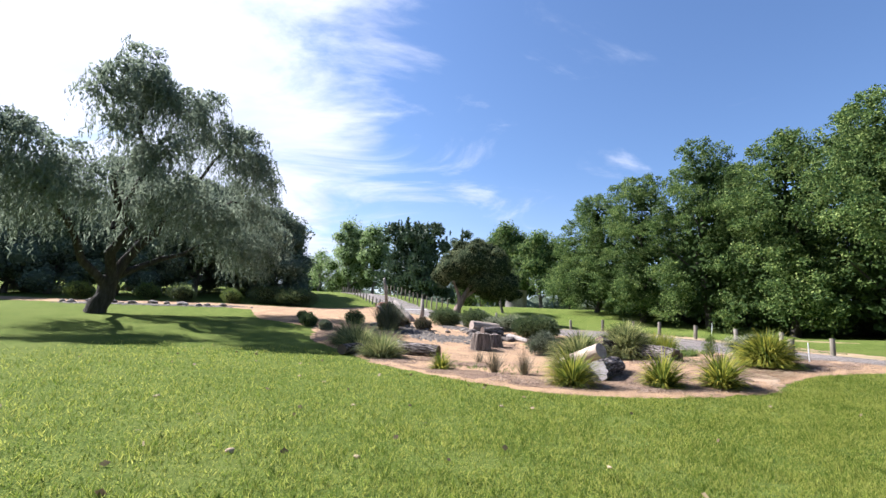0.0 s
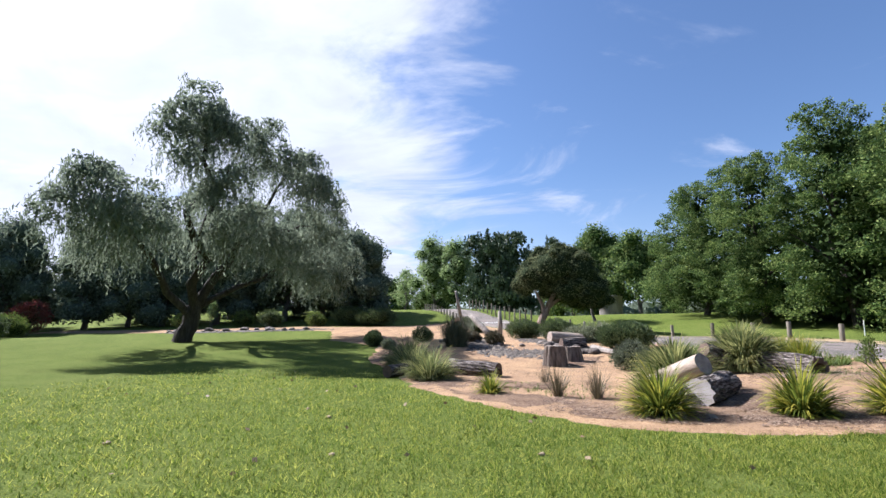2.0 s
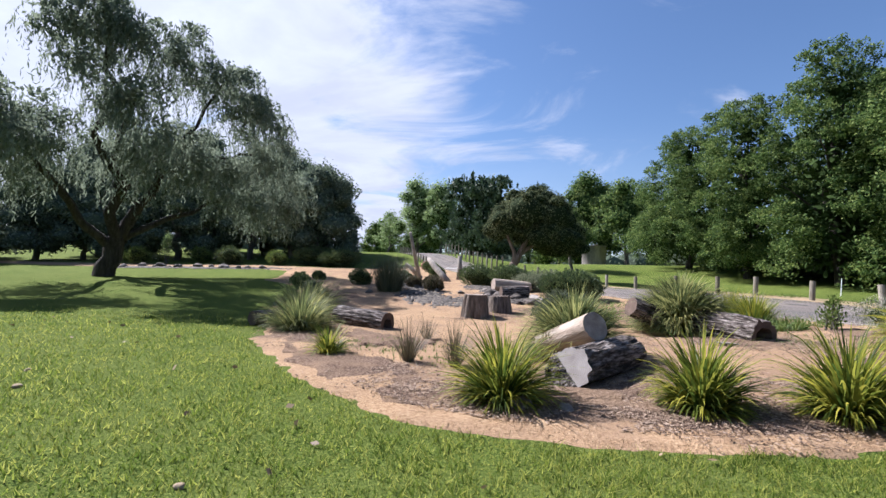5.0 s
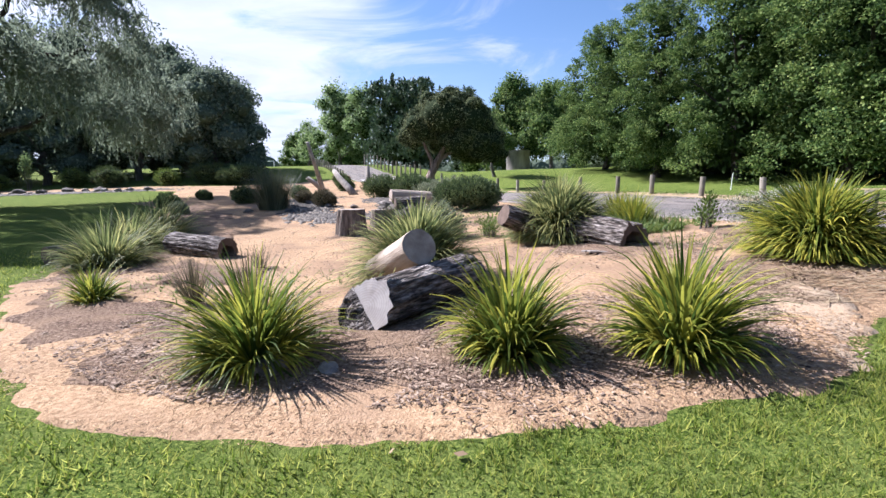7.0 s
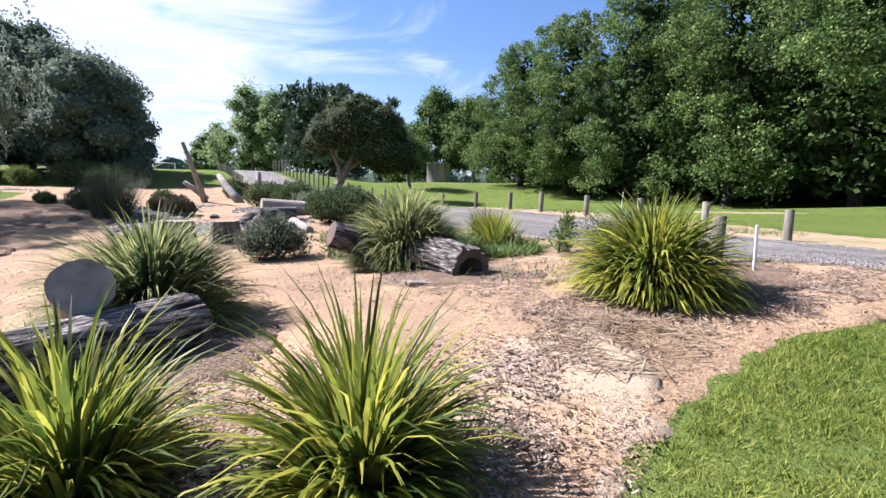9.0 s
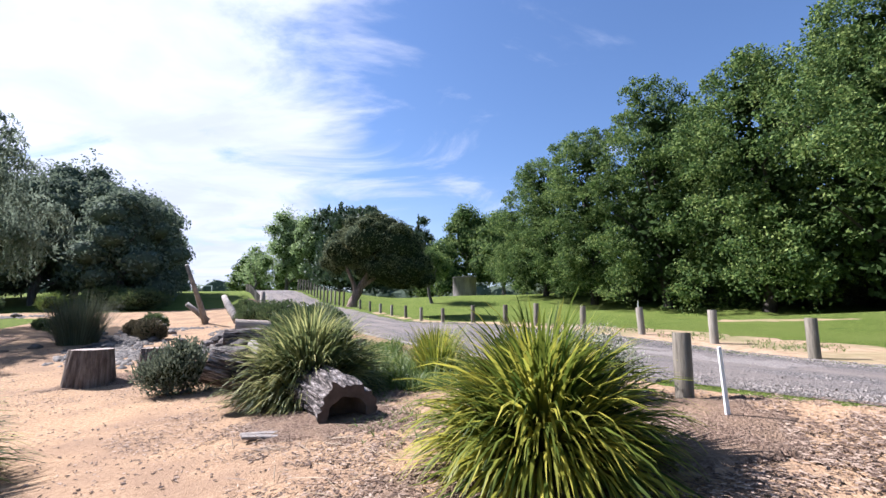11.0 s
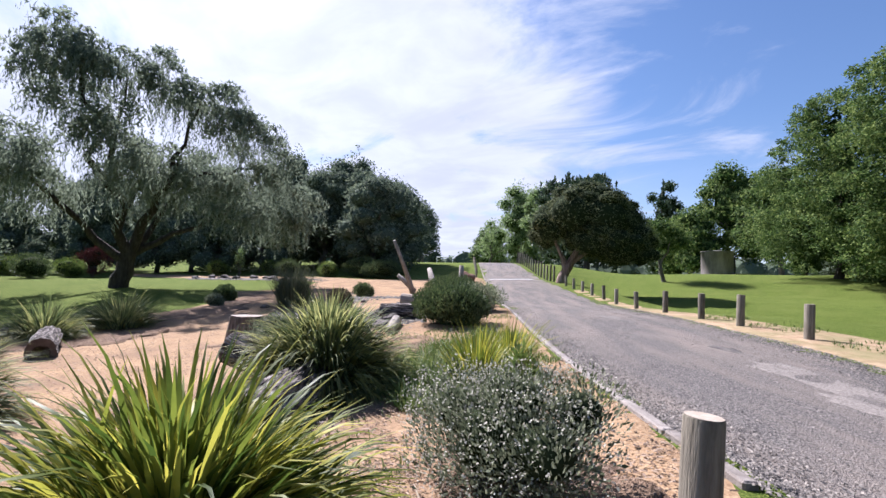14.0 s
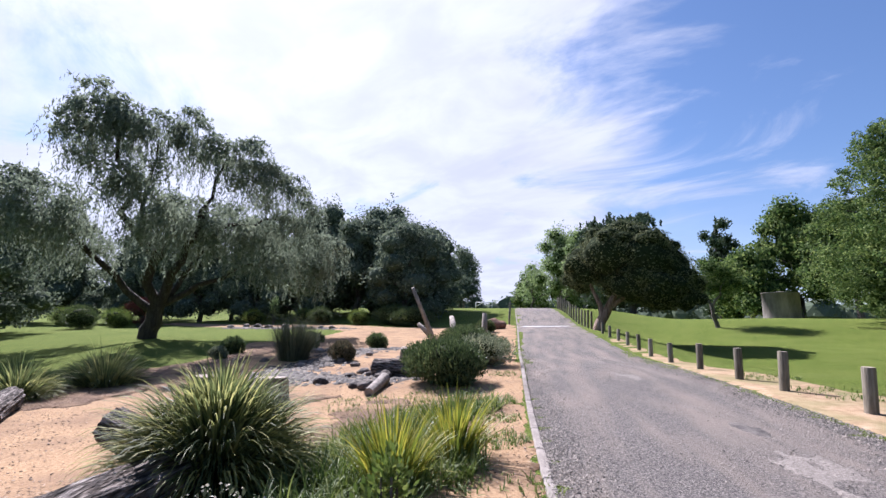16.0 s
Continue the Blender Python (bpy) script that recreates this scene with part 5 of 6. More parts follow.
def log_between(label, a, b, r0, r1, seed, bark, end, **more):
    """A log from one end's centre to the other's."""
    a, b = Vector(a), Vector(b)
    d, mid = b - a, (a + b) / 2
    return log_thing("log", label, (mid.x, mid.y), math.degrees(math.atan2(d.y, d.x)), -math.degrees(math.atan2(d.z, math.hypot(d.x, d.y))), d.length, r0, r1, seed, bark, end, lift=mid.z - lie(mid.x, mid.y), **more)


first = log_between("thick dark furrowed log with a pale sawn face", (3.82, 11.12, 0.43), (4.78, 12.5, 0.50), 0.255, 0.25, 1, M_LOG_BARK, M_END_PALE, furrow=0.14, cut=(-0.3, 0.5))
# torn bark over the lower side of the sawn face
face_x = -(Vector((4.78, 12.5, 0.50)) - Vector((3.82, 11.12, 0.43))).length / 2
tv, tf, m_ = [], [], 12
for i in range(m_ + 1):
    for k in range(m_ + 1):
        u, w = (k / m_ - 0.5) * 2, i / m_
        q = -0.01 - 0.257 * w
        half = math.sqrt(max(0.0, 0.268 ** 2 - q * q))
        along, down = u * half, q
        rim = i == 0 or k in (0, m_)
        tv.append((face_x - (0.002 if rim else 0.03 + 0.04 * noise.noise(Vector((along * 14, down * 14, 3.0)))) + 0.006 - 0.3 * (along - down) * 0.707 + 0.5 * (along + down) * 0.707, (along - down) * 0.707, (along + down) * 0.707))
for i in range(m_):
    for k in range(m_):
        tf.append((i * (m_ + 1) + k, i * (m_ + 1) + k + 1, (i + 1) * (m_ + 1) + k + 1, (i + 1) * (m_ + 1) + k))
part_of("torn_bark", poly_mesh("torn_bark", tv, tf, [M_LOG_BARK], False), first, "dark torn bark on the sawn face")
log_between("bare tan log resting across a darker log", (4.24, 11.98, 0.90), (3.5, 13.05, 0.42), 0.205, 0.18, 2, M_LOG_BARE, M_END, furrow=0.04)
log_between("split furrowed hollow log lying on mulch", (7.52, 14.68, 0.62), (6.75, 16.0, 0.70), 0.31, 0.29, 3, M_LOG_BARK, M_END_DARK, hollow=0.72, furrow=0.25)
log_between("dark rough log leaning under the big clump", (5.42, 15.8, 1.02), (6.5, 16.3, 0.62), 0.2, 0.25, 4, M_LOG_BARK, M_END_DARK, furrow=0.17)
log_thing("log", "dark rotten hollow log beside strappy clumps", (-0.85, 15.95), -22, 3, 1.7, 0.23, 0.25, 5, M_LOG_BARK, M_END_DARK, hollow=0.6, furrow=0.13, lift=0.2)
log_thing("log", "bleached flat log lying behind the stumps", (2.27, 25.5), 25, 3, 1.7, 0.27, 0.25, 6, M_LOG_BARE, M_END, furrow=0.05, lift=0.3)
log_thing("log", "pale weathered branch lying in the creek bed", (3.6, 21.9), -60, 6, 1.5, 0.15, 0.11, 7, M_DEAD_WOOD, M_END, furrow=0.1)
log_thing("log", "dark short log lying by the creek bed", (2.5, 23.6), 20, 0, 1.1, 0.24, 0.27, 8, M_LOG_BARK, M_END_DARK)
log_thing("log", "short sawn log lying beside the kerb", (3.9, 27.0), 70, 0, 0.75, 0.15, 0.15, 9, M_LOG_BARE, M_END)
log_thing("log", "dark low log at the lawn's edge", (-3.0, 15.4), 70, 0, 1.1, 0.17, 0.2, 10, M_LOG_BARK, M_END_DARK)


def stump(label, at, height, r, seed, lean=0.0):
    v, f, idx = log_mesh("stump", height, r * 1.2, r * 0.97, seed, furrow=0.11)
    t = empty_thing("tree_stump", pose(at[0], at[1], lie(*at) + height / 2 - 0.03, 0, -90 + lean, seed * 40), label, "stump")
    part_of("bark", poly_mesh("bark", v, [q for q, i in zip(f, idx) if i == 0], [M_STUMP]), t)
    part_of("cut_top", poly_mesh("cut_top", v, [q for q, i in zip(f, idx) if i == 1 and v[q[0]][0] > 0], [M_END], False), t)
    return t


stump("grey sawn tree stump standing on sand", (1.6, 18.85), 0.72, 0.36, 21)
stump("darker sawn stump behind the first one", (2.25, 19.9), 0.58, 0.33, 22, 2)


def dead_trunk(label, at, pieces):
    t = empty_thing("dead_trunk", pose(at[0], at[1], lie(*at) - 0.05), label, "dead tree")
    for i, (p, r) in enumerate(pieces):
        v, f = tube(p, r, 9, 0.12, i)
        part_of("trunk" if i == 0 else "branch", poly_mesh("trunk", v, f, [M_DEAD_WOOD]), t)


dead_trunk("forked silver dead trunk standing in the bed", (-4.35, 34.5), [([(0, 0, 0), (-0.08, -0.3, 0.7), (-0.15, -0.9, 1.7), (-0.28, -1.75, 3.1)], [0.17, 0.15, 0.12, 0.09]), ([(0.1, 0, 0.2), (-0.5, -0.3, 0.8), (-0.9, -0.4, 1.15)], [0.15, 0.14, 0.11])])
dead_trunk("thick leaning silver dead trunk in the bed", (-2.4, 34.3), [([(0, 0, 0), (-0.5, 0.4, 0.5), (-1.2, 1.0, 1.1), (-1.7, 1.5, 1.6)], [0.24, 0.22, 0.19, 0.14])])
dead_trunk("short upright silver dead stub in the bed", (-1.95, 36.0), [([(0, 0, 0), (0.03, 0, 0.8), (0.0, 0.05, 1.75)], [0.18, 0.16, 0.13])])


def post_mesh(height, r, seed):
    body, top = [], []
    rings = [(0, 1.0), (height - 0.012, 1.0), (height, 0.93)]
    segs = 16
    verts, faces = [], []
    for z, k in rings:
        for s in range(segs):
            a = 2 * math.pi * s / segs
            w = r * k * (1 + 0.03 * noise.noise(Vector((math.cos(a) * 2, math.sin(a) * 2, seed))))
            verts.append((w * math.cos(a), w * math.sin(a), z))
    for i in range(2):
        for s in range(segs):
            a, b = i * segs + s, i * segs + (s + 1) % segs
            faces.append((a, b, b + segs, a + segs))
    return verts, faces, [tuple(range(2 * segs, 3 * segs))]


def bollard(label, at, height=0.8, r=0.085, seed=0, name="bollard", group="timber bollards along the road", tilt=(0, 0)):
    v, f, top = post_mesh(height + 0.1, r, seed)
    t = empty_thing(name, pose(at[0], at[1], lie(*at) - 0.08, tilt[0], tilt[1], seed * 31), label, "bollard", group)
    part_of("post_body", poly_mesh("post_body", v, f, [M_POST]), t)
    part_of("post_top", poly_mesh("post_top", v, top, [M_POST_TOP], False), t)
    return t


bollard("round weathered timber bollard beside the sandy kerb", (10.87, 14.34), 0.65, 0.086, 1, tilt=(0, 3))
far_line = [(12.57, 22.97), (11.57, 24.68), (10.77, 26.15), (9.74, 28.25), (8.53, 31.0), (7.39, 33.4), (6.4, 35.8), (5.34, 38.0), (4.37, 39.9), (3.39, 41.7), (2.3, 43.9), (13.5, 21.2), (14.1, 19.2), (14.35, 17.0), (15.2, 15.5), (17.0, 14.3), (20, 13.3), (23, 12.1)]
rng = np.random.default_rng(8)
for i, p in enumerate(far_line):
    bollard("round weathered timber bollard along the road verge", p, 0.68 + rng.uniform(-0.06, 0.08), 0.085, i + 2, tilt=(rng.uniform(-2.5, 2.5), rng.uniform(-2.5, 2.5)))
for i in range(15):
    t = i / 14
    p = (0.0 - 8.6 * t, 48.6 + 14.5 * t)
    bollard("tall dark timber fence post by the road", p, 1.35 + rng.uniform(-0.1, 0.1), 0.08, 40 + i, "fence_post", "tall posts at the road's edge", tilt=(rng.uniform(-1.5, 1.5), rng.uniform(-1.5, 1.5)))
for i in range(14):
    t = i / 13
    p = (-7.4 - 7.6 * t, 49.2 + 14.5 * t)
    bollard("short dark timber post on the lawn side of the road", p, 0.85, 0.08, 60 + i, "bollard", "posts at the crest")


def stake(at, height, lean, label):
    bm = bmesh.new()
    bmesh.ops.create_cube(bm, size=1.0)
    for v in bm.verts:
        k = 0.75 if v.co.z > 0 else 1.0
        v.co = Vector((v.co.x * 0.045 * k, v.co.y * 0.025 * k, (v.co.z + 0.5) * height))
    bmesh.ops.bevel(bm, geom=bm.edges[:], offset=0.004, segments=1, affect="EDGES")
    me = bpy.data.meshes.new("marker_stake")
    bm.to_mesh(me)
    bm.free()
    me.materials.append(M_WHITE)
    ob = new("marker_stake", me)
    ob.matrix_basis = pose(at[0], at[1], lie(*at) - 0.04, lean[0], lean[1], 20)
    return tagged(ob, label, "marker stake")


stake((10.82, 13.58), 0.64, (2, -5), "thin white marker stake in the mulch")
stake((16.6, 28.6), 0.85, (0, 5), "white marker post on the lawn beyond the road")


def rock(name, label, at, size, seed, mat=M_ROCK, parent=None, flatten=0.6):
    bm = bmesh.new()
    bmesh.ops.create_icosphere(bm, subdivisions=3, radius=1.0)
    for v in bm.verts:
        w = 1 + 0.35 * noise.noise(v.co * 1.2 + Vector((seed * 7.3, 0, 0))) + 0.12 * noise.noise(v.co * 3.5 + Vector((seed, 5, 0)))
        v.co = Vector((v.co.x * size * w, v.co.y * size * 0.8 * w, v.co.z * size * flatten * w))
    me = bpy.data.meshes.new(name)
    bm.to_mesh(me)
    bm.free()
    me.materials.append(mat)
    me.polygons.foreach_set("use_smooth", np.ones(len(me.polygons), bool))
    ob = new(name, me)
    ob.matrix_basis = pose(at[0], at[1], lie(*at) + size * flatten * 0.45, 0, 0, seed * 67)
    return tagged(ob, label, "rock")


rock("rock", "flat grey rock at the foot of a clump", (3.28, 10.22), 0.16, 1)
rock("rock", "small grey rock in the mulch", (3.75, 10.2), 0.1, 2)
rock("boulder", "rounded red-brown boulder beside the kerb", (-6.3, 45.0), 0.8, 3, M_RED_ROCK, flatten=0.7)
rock("boulder", "dark grey boulder beside the kerb", (1.6, 30.4), 0.45, 4)
rock("boulder", "grey boulder by the creek bed", (1.8, 26.9), 0.3, 5)
rr = random.Random(12)
for i in range(13):
    rock("rock", "dark creek rock heaped beside a short log", (2.3 + rr.uniform(-1.0, 1.1), 23.0 + rr.uniform(-1.2, 1.3)), rr.uniform(0.14, 0.32), 70 + i, M_DARK_ROCK)
for i in range(10):
    rock("rock", "grey creek-edge rock on the sand", (-3.4 + rr.uniform(-0.8, 4.6), 23.6 + rr.uniform(-1.5, 4)), rr.uniform(0.12, 0.26), 20 + i)
for i in range(14):
    rock("rock", "grey rock edging the far path", (-20 - i * 0.95 + rr.uniform(-0.4, 0.4), 40.6 - 0.25 * i + rr.uniform(-0.8, 0.8)), rr.uniform(0.2, 0.42), 40 + i)

# concrete tank on the far lawn
tank = empty_thing("water_tank", pose(12.0, 80.5, lie(12.0, 80.5) + 0.2), "round stained concrete water tank on the lawn", "tank")
segs, R, H = 40, 1.85, 3.0
v, f = [], []
for r, z in ((R, -0.2), (R, H - 0.12), (R + 0.07, H - 0.1), (R + 0.07, H), (R - 0.15, H + 0.02), (0.05, H + 0.18)):
    v += [(r * math.cos(2 * math.pi * k / segs), r * math.sin(2 * math.pi * k / segs), z) for k in range(segs)]
wall_f = [(i * segs + k, i * segs + (k + 1) % segs, (i + 1) * segs + (k + 1) % segs, (i + 1) * segs + k) for i in range(3) for k in range(segs)]
lid_f = [(i * segs + k, i * segs + (k + 1) % segs, (i + 1) * segs + (k + 1) % segs, (i + 1) * segs + k) for i in range(3, 5) for k in range(segs)]
part_of("tank_wall", poly_mesh("tank_wall", v, wall_f, [M_TANK]), tank)
part_of("lid", poly_mesh("lid", v, lid_f, [M_TANK]), tank)

# white timber frame far down the lawn
goal = empty_thing("goal_frame", pose(-31.5, 84.5, lie(-31.5, 84.5), 0, 0, 20), "white timber frame far down the lawn", "frame")
for nm, p, r in (("upright", [(-1.5, 0, 0), (-1.5, 0, 1.7)], 0.07), ("upright", [(1.5, 0, 0), (1.5, 0, 1.7)], 0.07), ("crossbar", [(-1.55, 0, 1.65), (1.55, 0, 1.65)], 0.07), ("brace", [(-1.5, 0, 0.9), (-0.2, 0, 1.6)], 0.05)):
    v, f = tube(p, [r, r], 8)
    part_of(nm, poly_mesh(nm, v, f, [M_WHITE]), goal)

# ---------------------------------------------------------------- loose small stuff


def in_bed(x, y):
    return inside(bed_poly, x, y)


def scatter_chips(name, label, category, pos, size, ratio, mat, seed, lift=0.03, tilt=0.25, thick=0.35):
    """Small flat-sided bits: a bent three-sided roof each."""
    rng = np.random.default_rng(seed)
    n = len(pos)
    p = np.array([(x, y, lie(x, y) + lift) for x, y in pos])
    a = rng.uniform(0, 6.283, n)
    d = np.stack([np.cos(a), np.sin(a), rng.normal(size=n) * tilt], 1)
    s = np.stack([-np.sin(a), np.cos(a), rng.normal(size=n) * tilt], 1)
    ln = (size * rng.uniform(0.5, 1.6, n))[:, None]
    w = ln * ratio * rng.uniform(0.6, 1.4, n)[:, None]
    up = np.zeros((n, 3))
    up[:, 2] = (w * thick)[:, 0]
    v = np.stack([p - d * ln / 2 - s * w / 2, p + d * ln / 2 - s * w / 2, p + d * ln / 2 + s * w / 2, p - d * ln / 2 + s * w / 2, p + up - d * ln * 0.35, p + up + d * ln * 0.35], 1).reshape(-1, 3)
    o = (np.arange(n) * 6)[:, None, None]
    q = np.array([(0, 1, 5, 4), (2, 3, 4, 5)])[None]
    ob = new(name, fast_mesh(name, v, (o + q).reshape(-1, 4), [mat]))
    return tagged(ob, label, category, kind="stuff")


rng = np.random.default_rng(77)
EDGE_LINE = bend([(x, y, 0) for x, y in BED_LAWN_SIDE[:23]], 5)
mulch = []
for _ in range(29000):
    p = EDGE_LINE[rng.integers(0, len(EDGE_LINE) - 18)]
    q = EDGE_LINE[min(len(EDGE_LINE) - 1, EDGE_LINE.index(p) + 1)]
    nrm = Vector((q.y - p.y, -(q.x - p.x), 0)).normalized()
    off = 0.4 + abs(rng.normal(0.55, 0.45))
    c = p.lerp(q, rng.uniform(0, 1)) + nrm * off
    if in_bed(c.x, c.y):
        mulch.append((c.x, c.y))
for cx, cy, r, n in ((7.4, 14.6, 1.3, 4200), (6.0, 15.3, 1.2, 2600), (4.2, 11.6, 1.3, 4200), (9.0, 12.8, 1.4, 4200), (9.9, 14.8, 1.4, 5000), (10.8, 13.6, 1.0, 3400), (5.4, 10.7, 1.4, 3600), (6.6, 10.8, 1.3, 3000), (9.8, 13.2, 1.2, 3600), (-1.2, 14.6, 1.6, 2600), (2.2, 18.4, 1.6, 1600), (7.6, 16.9, 1.5, 2400), (8.3, 13.6, 1.4, 2400), (3.0, 11.5, 1.6, 2000)):
    for _ in range(n):
        a, d = rng.uniform(0, 6.283), r * math.sqrt(rng.uniform(0, 1))
        x, y = cx + d * math.cos(a), cy + d * math.sin(a)
        if in_bed(x, y):
            mulch.append((x, y))
mulch = [q for q in mulch if noise.noise(Vector((q[0] * 1.6, q[1] * 1.6, 6.0))) + 0.5 * noise.noise(Vector((q[0] * 4.5, q[1] * 4.5, 8.0))) + rng.normal(0, 0.12) > -0.12]
scatter_chips("bark_mulch", "brown bark mulch chips strewn over the bed", "mulch", mulch, 0.034, 0.26, M_MULCH, 5, 0.044, tilt=0.15, thick=0.28)
straw = []
for _ in range(15000):
    i = rng.integers(0, len(EDGE_LINE) - 18)
    p, q = EDGE_LINE[i], EDGE_LINE[i + 1]
    nrm = Vector((q.y - p.y, -(q.x - p.x), 0)).normalized()
    c = p.lerp(q, rng.uniform(0, 1)) + nrm * (0.02 + abs(rng.normal(0.0, 0.42)))
    if in_bed(c.x, c.y):
        straw.append((c.x, c.y))
scatter_chips("dry_straw", "fine dry straw and grass cuttings along the lawn edge", "straw", straw, 0.024, 0.13, M_STRAW, 15, 0.030, 0.12)
twigs = []
for cx, cy, r, n in ((8.15, 11.8, 0.62, 340), (8.6, 11.95, 0.5, 160), (8.0, 14.0, 1.3, 120), (9.6, 13.7, 1.0, 130), (7.1, 14.2, 0.7, 60)):
    for _ in range(n):
        a, d = rng.uniform(0, 6.283), r * math.sqrt(rng.uniform(0, 1))
        if in_bed(cx + d * math.cos(a), cy + d * math.sin(a)):
            twigs.append((cx + d * math.cos(a), cy + d * math.sin(a)))
scatter_chips("dry_twigs", "dry straw-coloured leaf blades and twigs on the mulch", "twigs", twigs, 0.21, 0.03, L_DRY, 6, 0.055, 0.12)
grit = []
for _ in range(30000):
    x, y = rng.uniform(-3, 12), rng.uniform(10, 25)
    if in_bed(x, y) and noise.noise(Vector((x * 0.9, y * 0.9, 2.0))) + rng.normal(0, 0.2) > -0.06:
        grit.append((x, y))
scatter_chips("bed_litter", "small crumbs of bark and soil on the sand", "litter", grit, 0.024, 0.5, M_MULCH, 7, 0.03, 0.2, 0.5)
gravel = []
for edge, sgn, n in ((ROAD_LEFT, 1, 12000), (ROAD_RIGHT, -1, 12000)):
    e = [p for p in edge if 13 < p.y < 36]
    for _ in range(n):
        i = rng.integers(0, len(e) - 1)
        p = e[i].lerp(e[i + 1], rng.uniform(0, 1))
        d = (e[i + 1] - e[i]).normalized()
        c = p + Vector((-d.y, d.x, 0)) * sgn * abs(rng.normal(0.05, 0.3))
        gravel.append((c.x, c.y))
for _ in range(16000):
    i = rng.integers(0, len(ROAD_LEFT) - 1)
    if not 13.5 < ROAD_LEFT[i].y < 34:
        continue
    t, u = rng.uniform(0, 1), rng.beta(1.2, 0.8)
    c = ROAD_LEFT[i].lerp(ROAD_LEFT[i + 1], t).lerp(ROAD_RIGHT[i].lerp(ROAD_RIGHT[i + 1], t), u)
    if noise.noise(Vector((c.x * 0.7, c.y * 0.7, 11.0))) + rng.normal(0, 0.25) > 0.05:
        gravel.append((c.x, c.y))
scatter_chips("road_gravel", "loose grey gravel along the road margins", "gravel", gravel, 0.015, 0.75, M_GRAVEL, 8, 0.036, 0.2, 0.6)


def pebbles(name, label, spots, size, mat, seed):
    rng = np.random.default_rng(seed)
    base = [(1, 0, 0), (0.3, 0.9, 0.1), (-0.8, 0.55, 0), (-0.85, -0.5, 0.1), (0.25, -0.95, 0), (0.45, 0.3, 0.75), (-0.45, 0.1, 0.8), (0.1, -0.45, 0.7)]
    tri = [(0, 1, 5), (1, 2, 6), (1, 6, 5), (2, 3, 6), (3, 4, 7), (3, 7, 6), (4, 0, 7), (0, 5, 7), (5, 6, 7)]
    b = np.array(base)
    verts = []
    for x, y in spots:
        a = rng.uniform(0, 6.283)
        s = size * rng.uniform(0.5, 1.5)
        rot = np.array([(math.cos(a), -math.sin(a), 0), (math.sin(a), math.cos(a), 0), (0, 0, 1)])
        verts.append((b * rng.uniform(0.8, 1.2, b.shape) * (s, s * 0.75, s * 0.6)) @ rot.T + np.array((x, y, lie(x, y) + 0.01)))
    n = len(spots)
    f = (np.arange(n) * 8)[:, None, None] + np.array(tri)[None]
    tagged(new(name, fast_mesh(name, np.concatenate(verts), f.reshape(-1, 3), [mat])), label, "pebbles", kind="stuff")


creek = []
CREEK = bend([(0.6, 21.3, 0), (-0.8, 22.4, 0), (-1.6, 24.5, 0), (-3.0, 27.5, 0), (-3.2, 31.0, 0)], 8)
CREEK2 = bend([(-0.4, 21.8, 0), (1.4, 22.4, 0), (3.0, 23.3, 0), (1.2, 26.0, 0), (0.2, 29.0, 0)], 8)
for ln, n, w in ((CREEK, 1500, 0.75), (CREEK2, 1300, 0.6)):
    for _ in range(n):
        p = ln[rng.integers(0, len(ln))]
        creek.append((p.x + rng.normal(0, w * 0.6), p.y + rng.normal(0, w * 0.6)))
for _ in range(1200):
    t = rng.uniform(0, 1)
    creek.append((-18.5 - 13 * t + rng.normal(0, 0.6), 40.6 - 3.5 * t + rng.normal(0, 0.5)))
pebbles("creek_pebbles", "grey river pebbles of the dry creek bed", creek, 0.10, M_CREEK, 9)


def plank():
    bm = bmesh.new()
    bmesh.ops.create_cube(bm, size=1.0)
    for v in bm.verts:
        v.co = Vector((v.co.x * 0.55, v.co.y * 0.09, v.co.z * 0.025))
    bmesh.ops.bevel(bm, geom=bm.edges[:], offset=0.005, segments=1, affect="EDGES")
    me = bpy.data.meshes.new("plank")
    bm.to_mesh(me)
    bm.free()
    me.materials.append(M_DEAD_WOOD)
    for x, y, a in ((6.82, 14.4, 30), (6.9, 14.25, 18)):
        ob = new("plank", me)
        ob.matrix_basis = pose(x, y, lie(x, y) + 0.05, 0, 4, a)
        tagged(ob, "short grey weathered board lying on mulch", "plank", "boards by the split log")


plank()

# weeds in the bed and along the kerb
weeds = []
for cx, cy, r, n in ((8.0, 17.8, 1.0, 900), (7.3, 17.6, 0.9, 700), (7.0, 18.8, 0.9, 600), (8.4, 16.6, 0.7, 500), (6.8, 20.0, 0.8, 500), (7.0, 20.9, 0.5, 320), (8.5, 19.2, 0.4, 120), (7.8, 16.2, 0.8, 160), (8.4, 14.4, 0.9, 140), (2.0, 13.0, 1.2, 120), (9.4, 17.4, 0.7, 140), (5.4, 24.9, 0.4, 90), (8.4, 19.4, 0.4, 70), (0.6, 13.4, 0.8, 90), (9.6, 16.9, 0.4, 60), (7.0, 21.9, 0.35, 60), (15.2, 18.6, 0.9, 130), (14.4, 20.6, 0.8, 120), (13.6, 22.4, 0.8, 120), (12.4, 24.8, 0.8, 110), (11.2, 26.8, 0.7, 90), (17.2, 16.2, 1.0, 130), (7.9, 20.4, 0.3, 60), (7.2, 21.6, 0.3, 60), (5.6, 22.0, 0.9, 200), (4.4, 20.6, 0.8, 150)):
    for _ in range(n):
        a, d = rng.uniform(0, 6.283), r * math.sqrt(rng.uniform(0, 1))
        weeds.append((cx + d * math.cos(a), cy + d * math.sin(a), rng.uniform(0.08, 0.42) if n > 300 else rng.uniform(0.03, 0.13)))
wv, wf = [], []
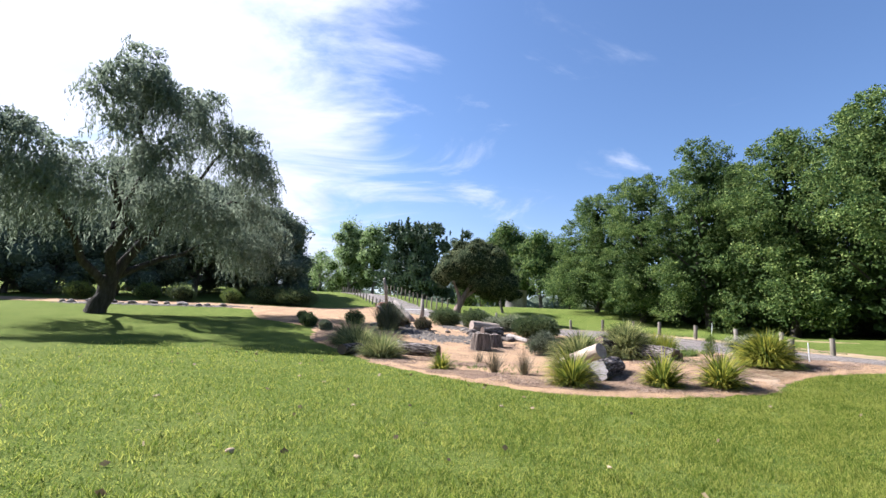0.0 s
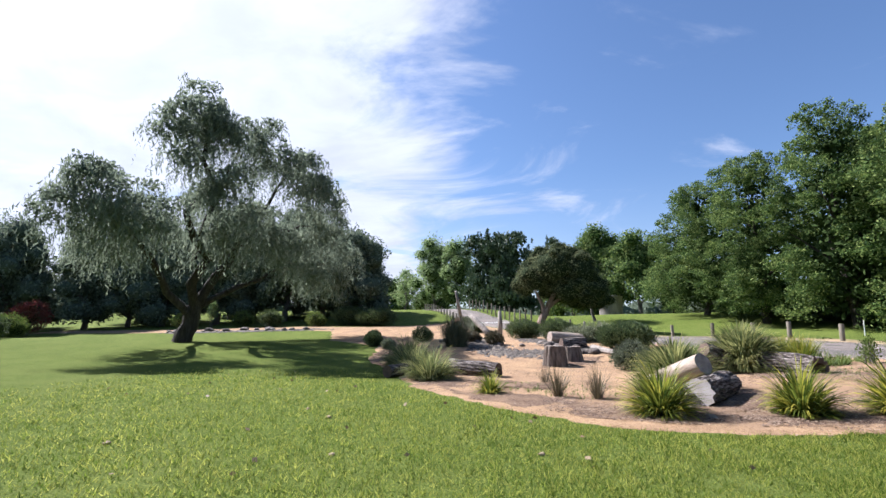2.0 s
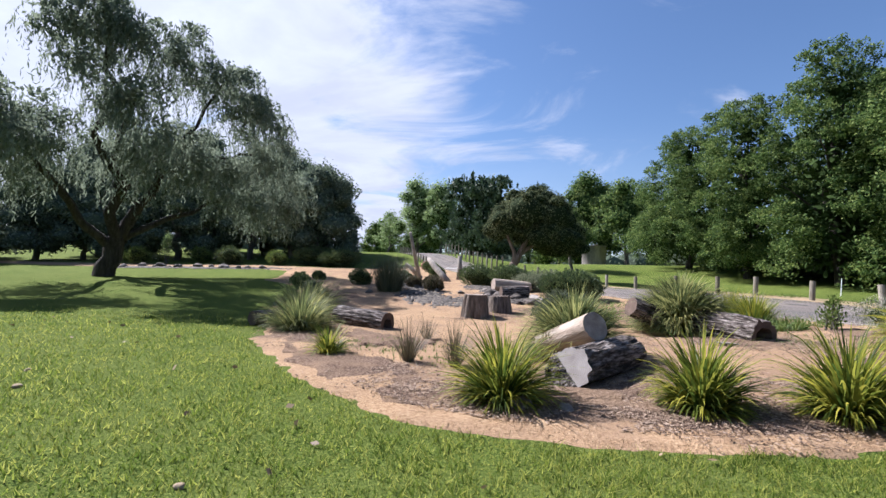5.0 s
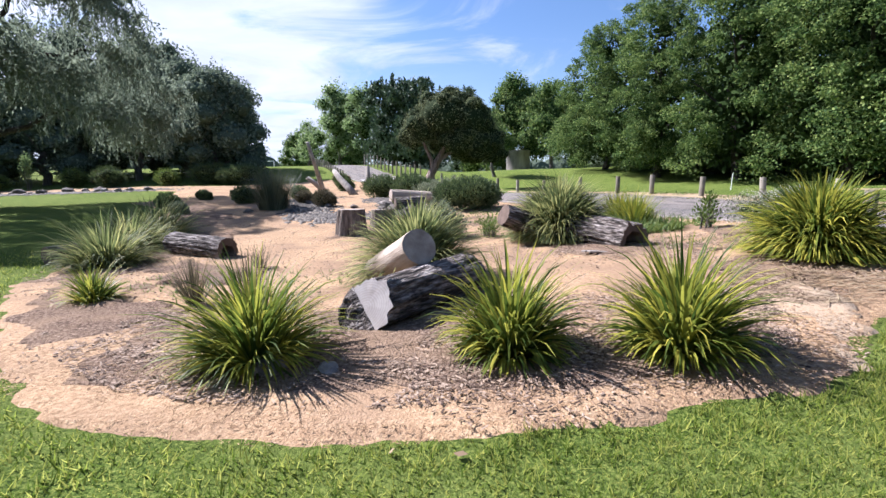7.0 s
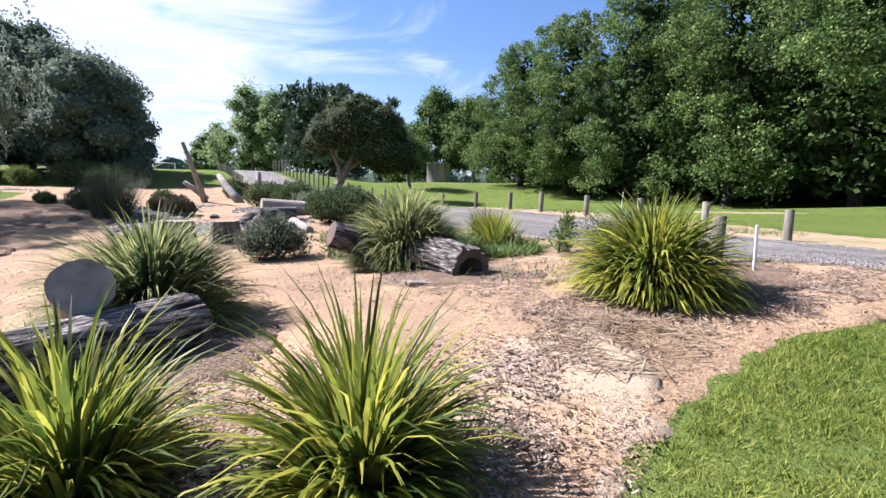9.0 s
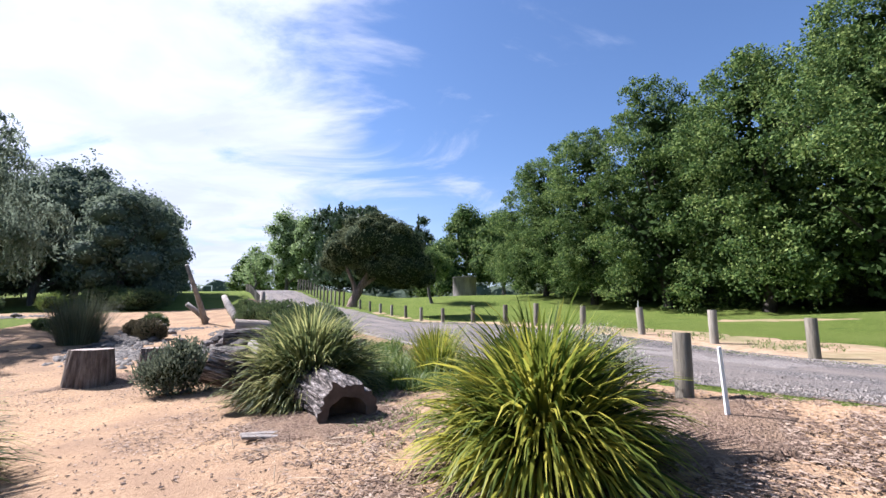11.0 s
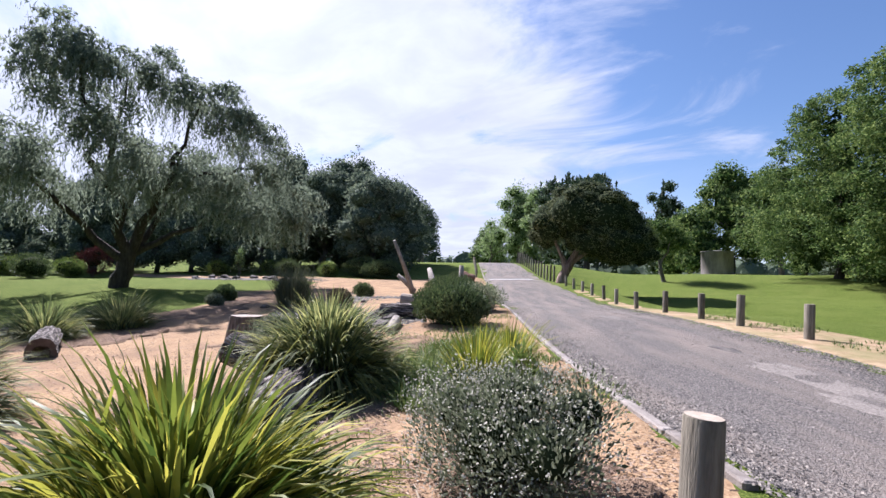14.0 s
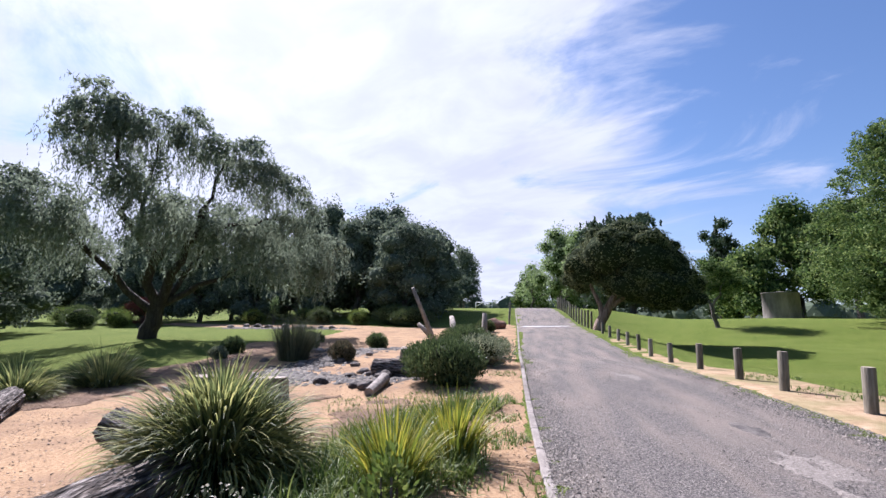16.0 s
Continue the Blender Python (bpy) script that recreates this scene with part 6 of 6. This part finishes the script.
for x, y, hh in weeds:
    v, f = straps(rng, 3, hh, 1.0, 0.008 + 0.02 * hh, 1.0, 1.2, 0.02)
    wf.append(f + 36 * len(wv))
    wv.append(v + np.array((x, y, lie(x, y) + 0.02)))
tagged(new("weeds", fast_mesh("weeds", np.concatenate(wv), np.concatenate(wf), [L_WEED])), "green weeds sprouting among the clumps", "weeds", kind="stuff")

# grass blades, thick along the side of the bed where the lawn is walked
BED_BOX = ragged(bed_poly, 0.16, 0.10, 1.0)
poly_np = np.array(BED_BOX)


def inside_np(px, py):
    hit = np.zeros(len(px), bool)
    x1, y1 = poly_np[:, 0], poly_np[:, 1]
    x0, y0 = np.roll(x1, 1), np.roll(y1, 1)
    for a, b, c, d in zip(x1, y1, x0, y0):
        if b == d:
            continue
        cross = ((b > py) != (d > py)) & (px < (c - a) * (py - b) / (d - b) + a)
        hit ^= cross
    return hit


def lie_np(x, y):
    def s(a, b, t):
        u = np.clip((t - a) / (b - a), 0, 1)
        return u * u * (3 - 2 * u)
    return (0.62 * s(2, 13, x) * (0.35 + 0.65 * s(8, 14, y)) * (1 - 0.6 * s(17, 29, y)) + 0.2 * s(3, 14, y) + 0.15 * s(14, 22, y) + 0.75 * s(17, 29, y) + 1.3 * s(30, 50, y) + 0.9 * s(14, 50, x))


N = 2450000
px, py = rng.uniform(-12, 13.5, N), rng.uniform(-3.5, 17.5, N)
along = np.clip((px * 9 + py * 10.5) / (81 + 110.25), 0, 1)
dist = np.hypot(px - along * 9, py - along * 10.5)
rim = np.clip(np.minimum(np.minimum(px + 12, 13.5 - px), np.minimum(py + 3.5, 17.5 - py)) / 3.5, 0, 1)
keep = rng.uniform(0, 1, N) < (np.exp(-dist / 3.2) * 0.9 + 0.03) * rim * rim * (3 - 2 * rim)
px, py, dist = px[keep], py[keep], dist[keep]
keep = ~inside_np(px, py) & ~((px > 9.5) & (py > 12.3))
px, py = px[keep], py[keep]
n = len(px)
pz = lie_np(px, py)
a = rng.uniform(0, 6.283, n)
tuft = np.array([noise.noise(Vector((x * 1.3, y * 1.3, 0))) + 1.3 * noise.noise(Vector((x * 6.0, y * 6.0, 4.0))) for x, y in zip(px, py)])
hh = rng.uniform(0.020, 0.065, n) * np.clip(1 + 0.75 * tuft, 0.25, 2.0)
lean = rng.normal(0, 0.6, (n, 2)) * hh[:, None]
w = rng.uniform(0.0022, 0.0048, n) * (1 + dist[keep] * 0.12)
v = np.stack([np.stack([px - np.cos(a) * w, py - np.sin(a) * w, pz], 1), np.stack([px + np.cos(a) * w, py + np.sin(a) * w, pz], 1), np.stack([px + lean[:, 0], py + lean[:, 1], pz + hh], 1)], 1).reshape(-1, 3)
tagged(new("lawn_grass", fast_mesh("lawn_grass", v, np.arange(3 * n).reshape(n, 3), [M_BLADE])), "short bright green grass blades of the lawn", "grass", kind="stuff")

# fallen leaves and clods on the lawn
fall = []
for _ in range(130):
    x, y = rng.uniform(-9, 8), rng.uniform(2, 16)
    if not in_bed(x, y):
        fall.append((x, y))
pos = np.array([(x, y, lie(x, y) + 0.035) for x, y in fall])
v, f = leaves(rng, pos, 0.085, None, 0.75, 0.7)
tagged(new("fallen_leaves", fast_mesh("fallen_leaves", v, f, [L_DRY])), "dry brown leaves scattered on the lawn", "leaves", kind="stuff")

for x, y, s, k in ((-1.95, 4.9, 0.055, 71), (-0.64, 4.95, 0.04, 72), (-4.29, 7.28, 0.05, 73), (2.02, 5.05, 0.035, 74), (-1.2, 7.4, 0.04, 75), (-2.2, 9.3, 0.05, 76), (-2.9, 9.9, 0.045, 77), (1.2, 7.9, 0.04, 78)):
    rock("soil_clod", "small brown clod of soil on the grass", (x, y), s, k, M_CLOD, flatten=0.55)
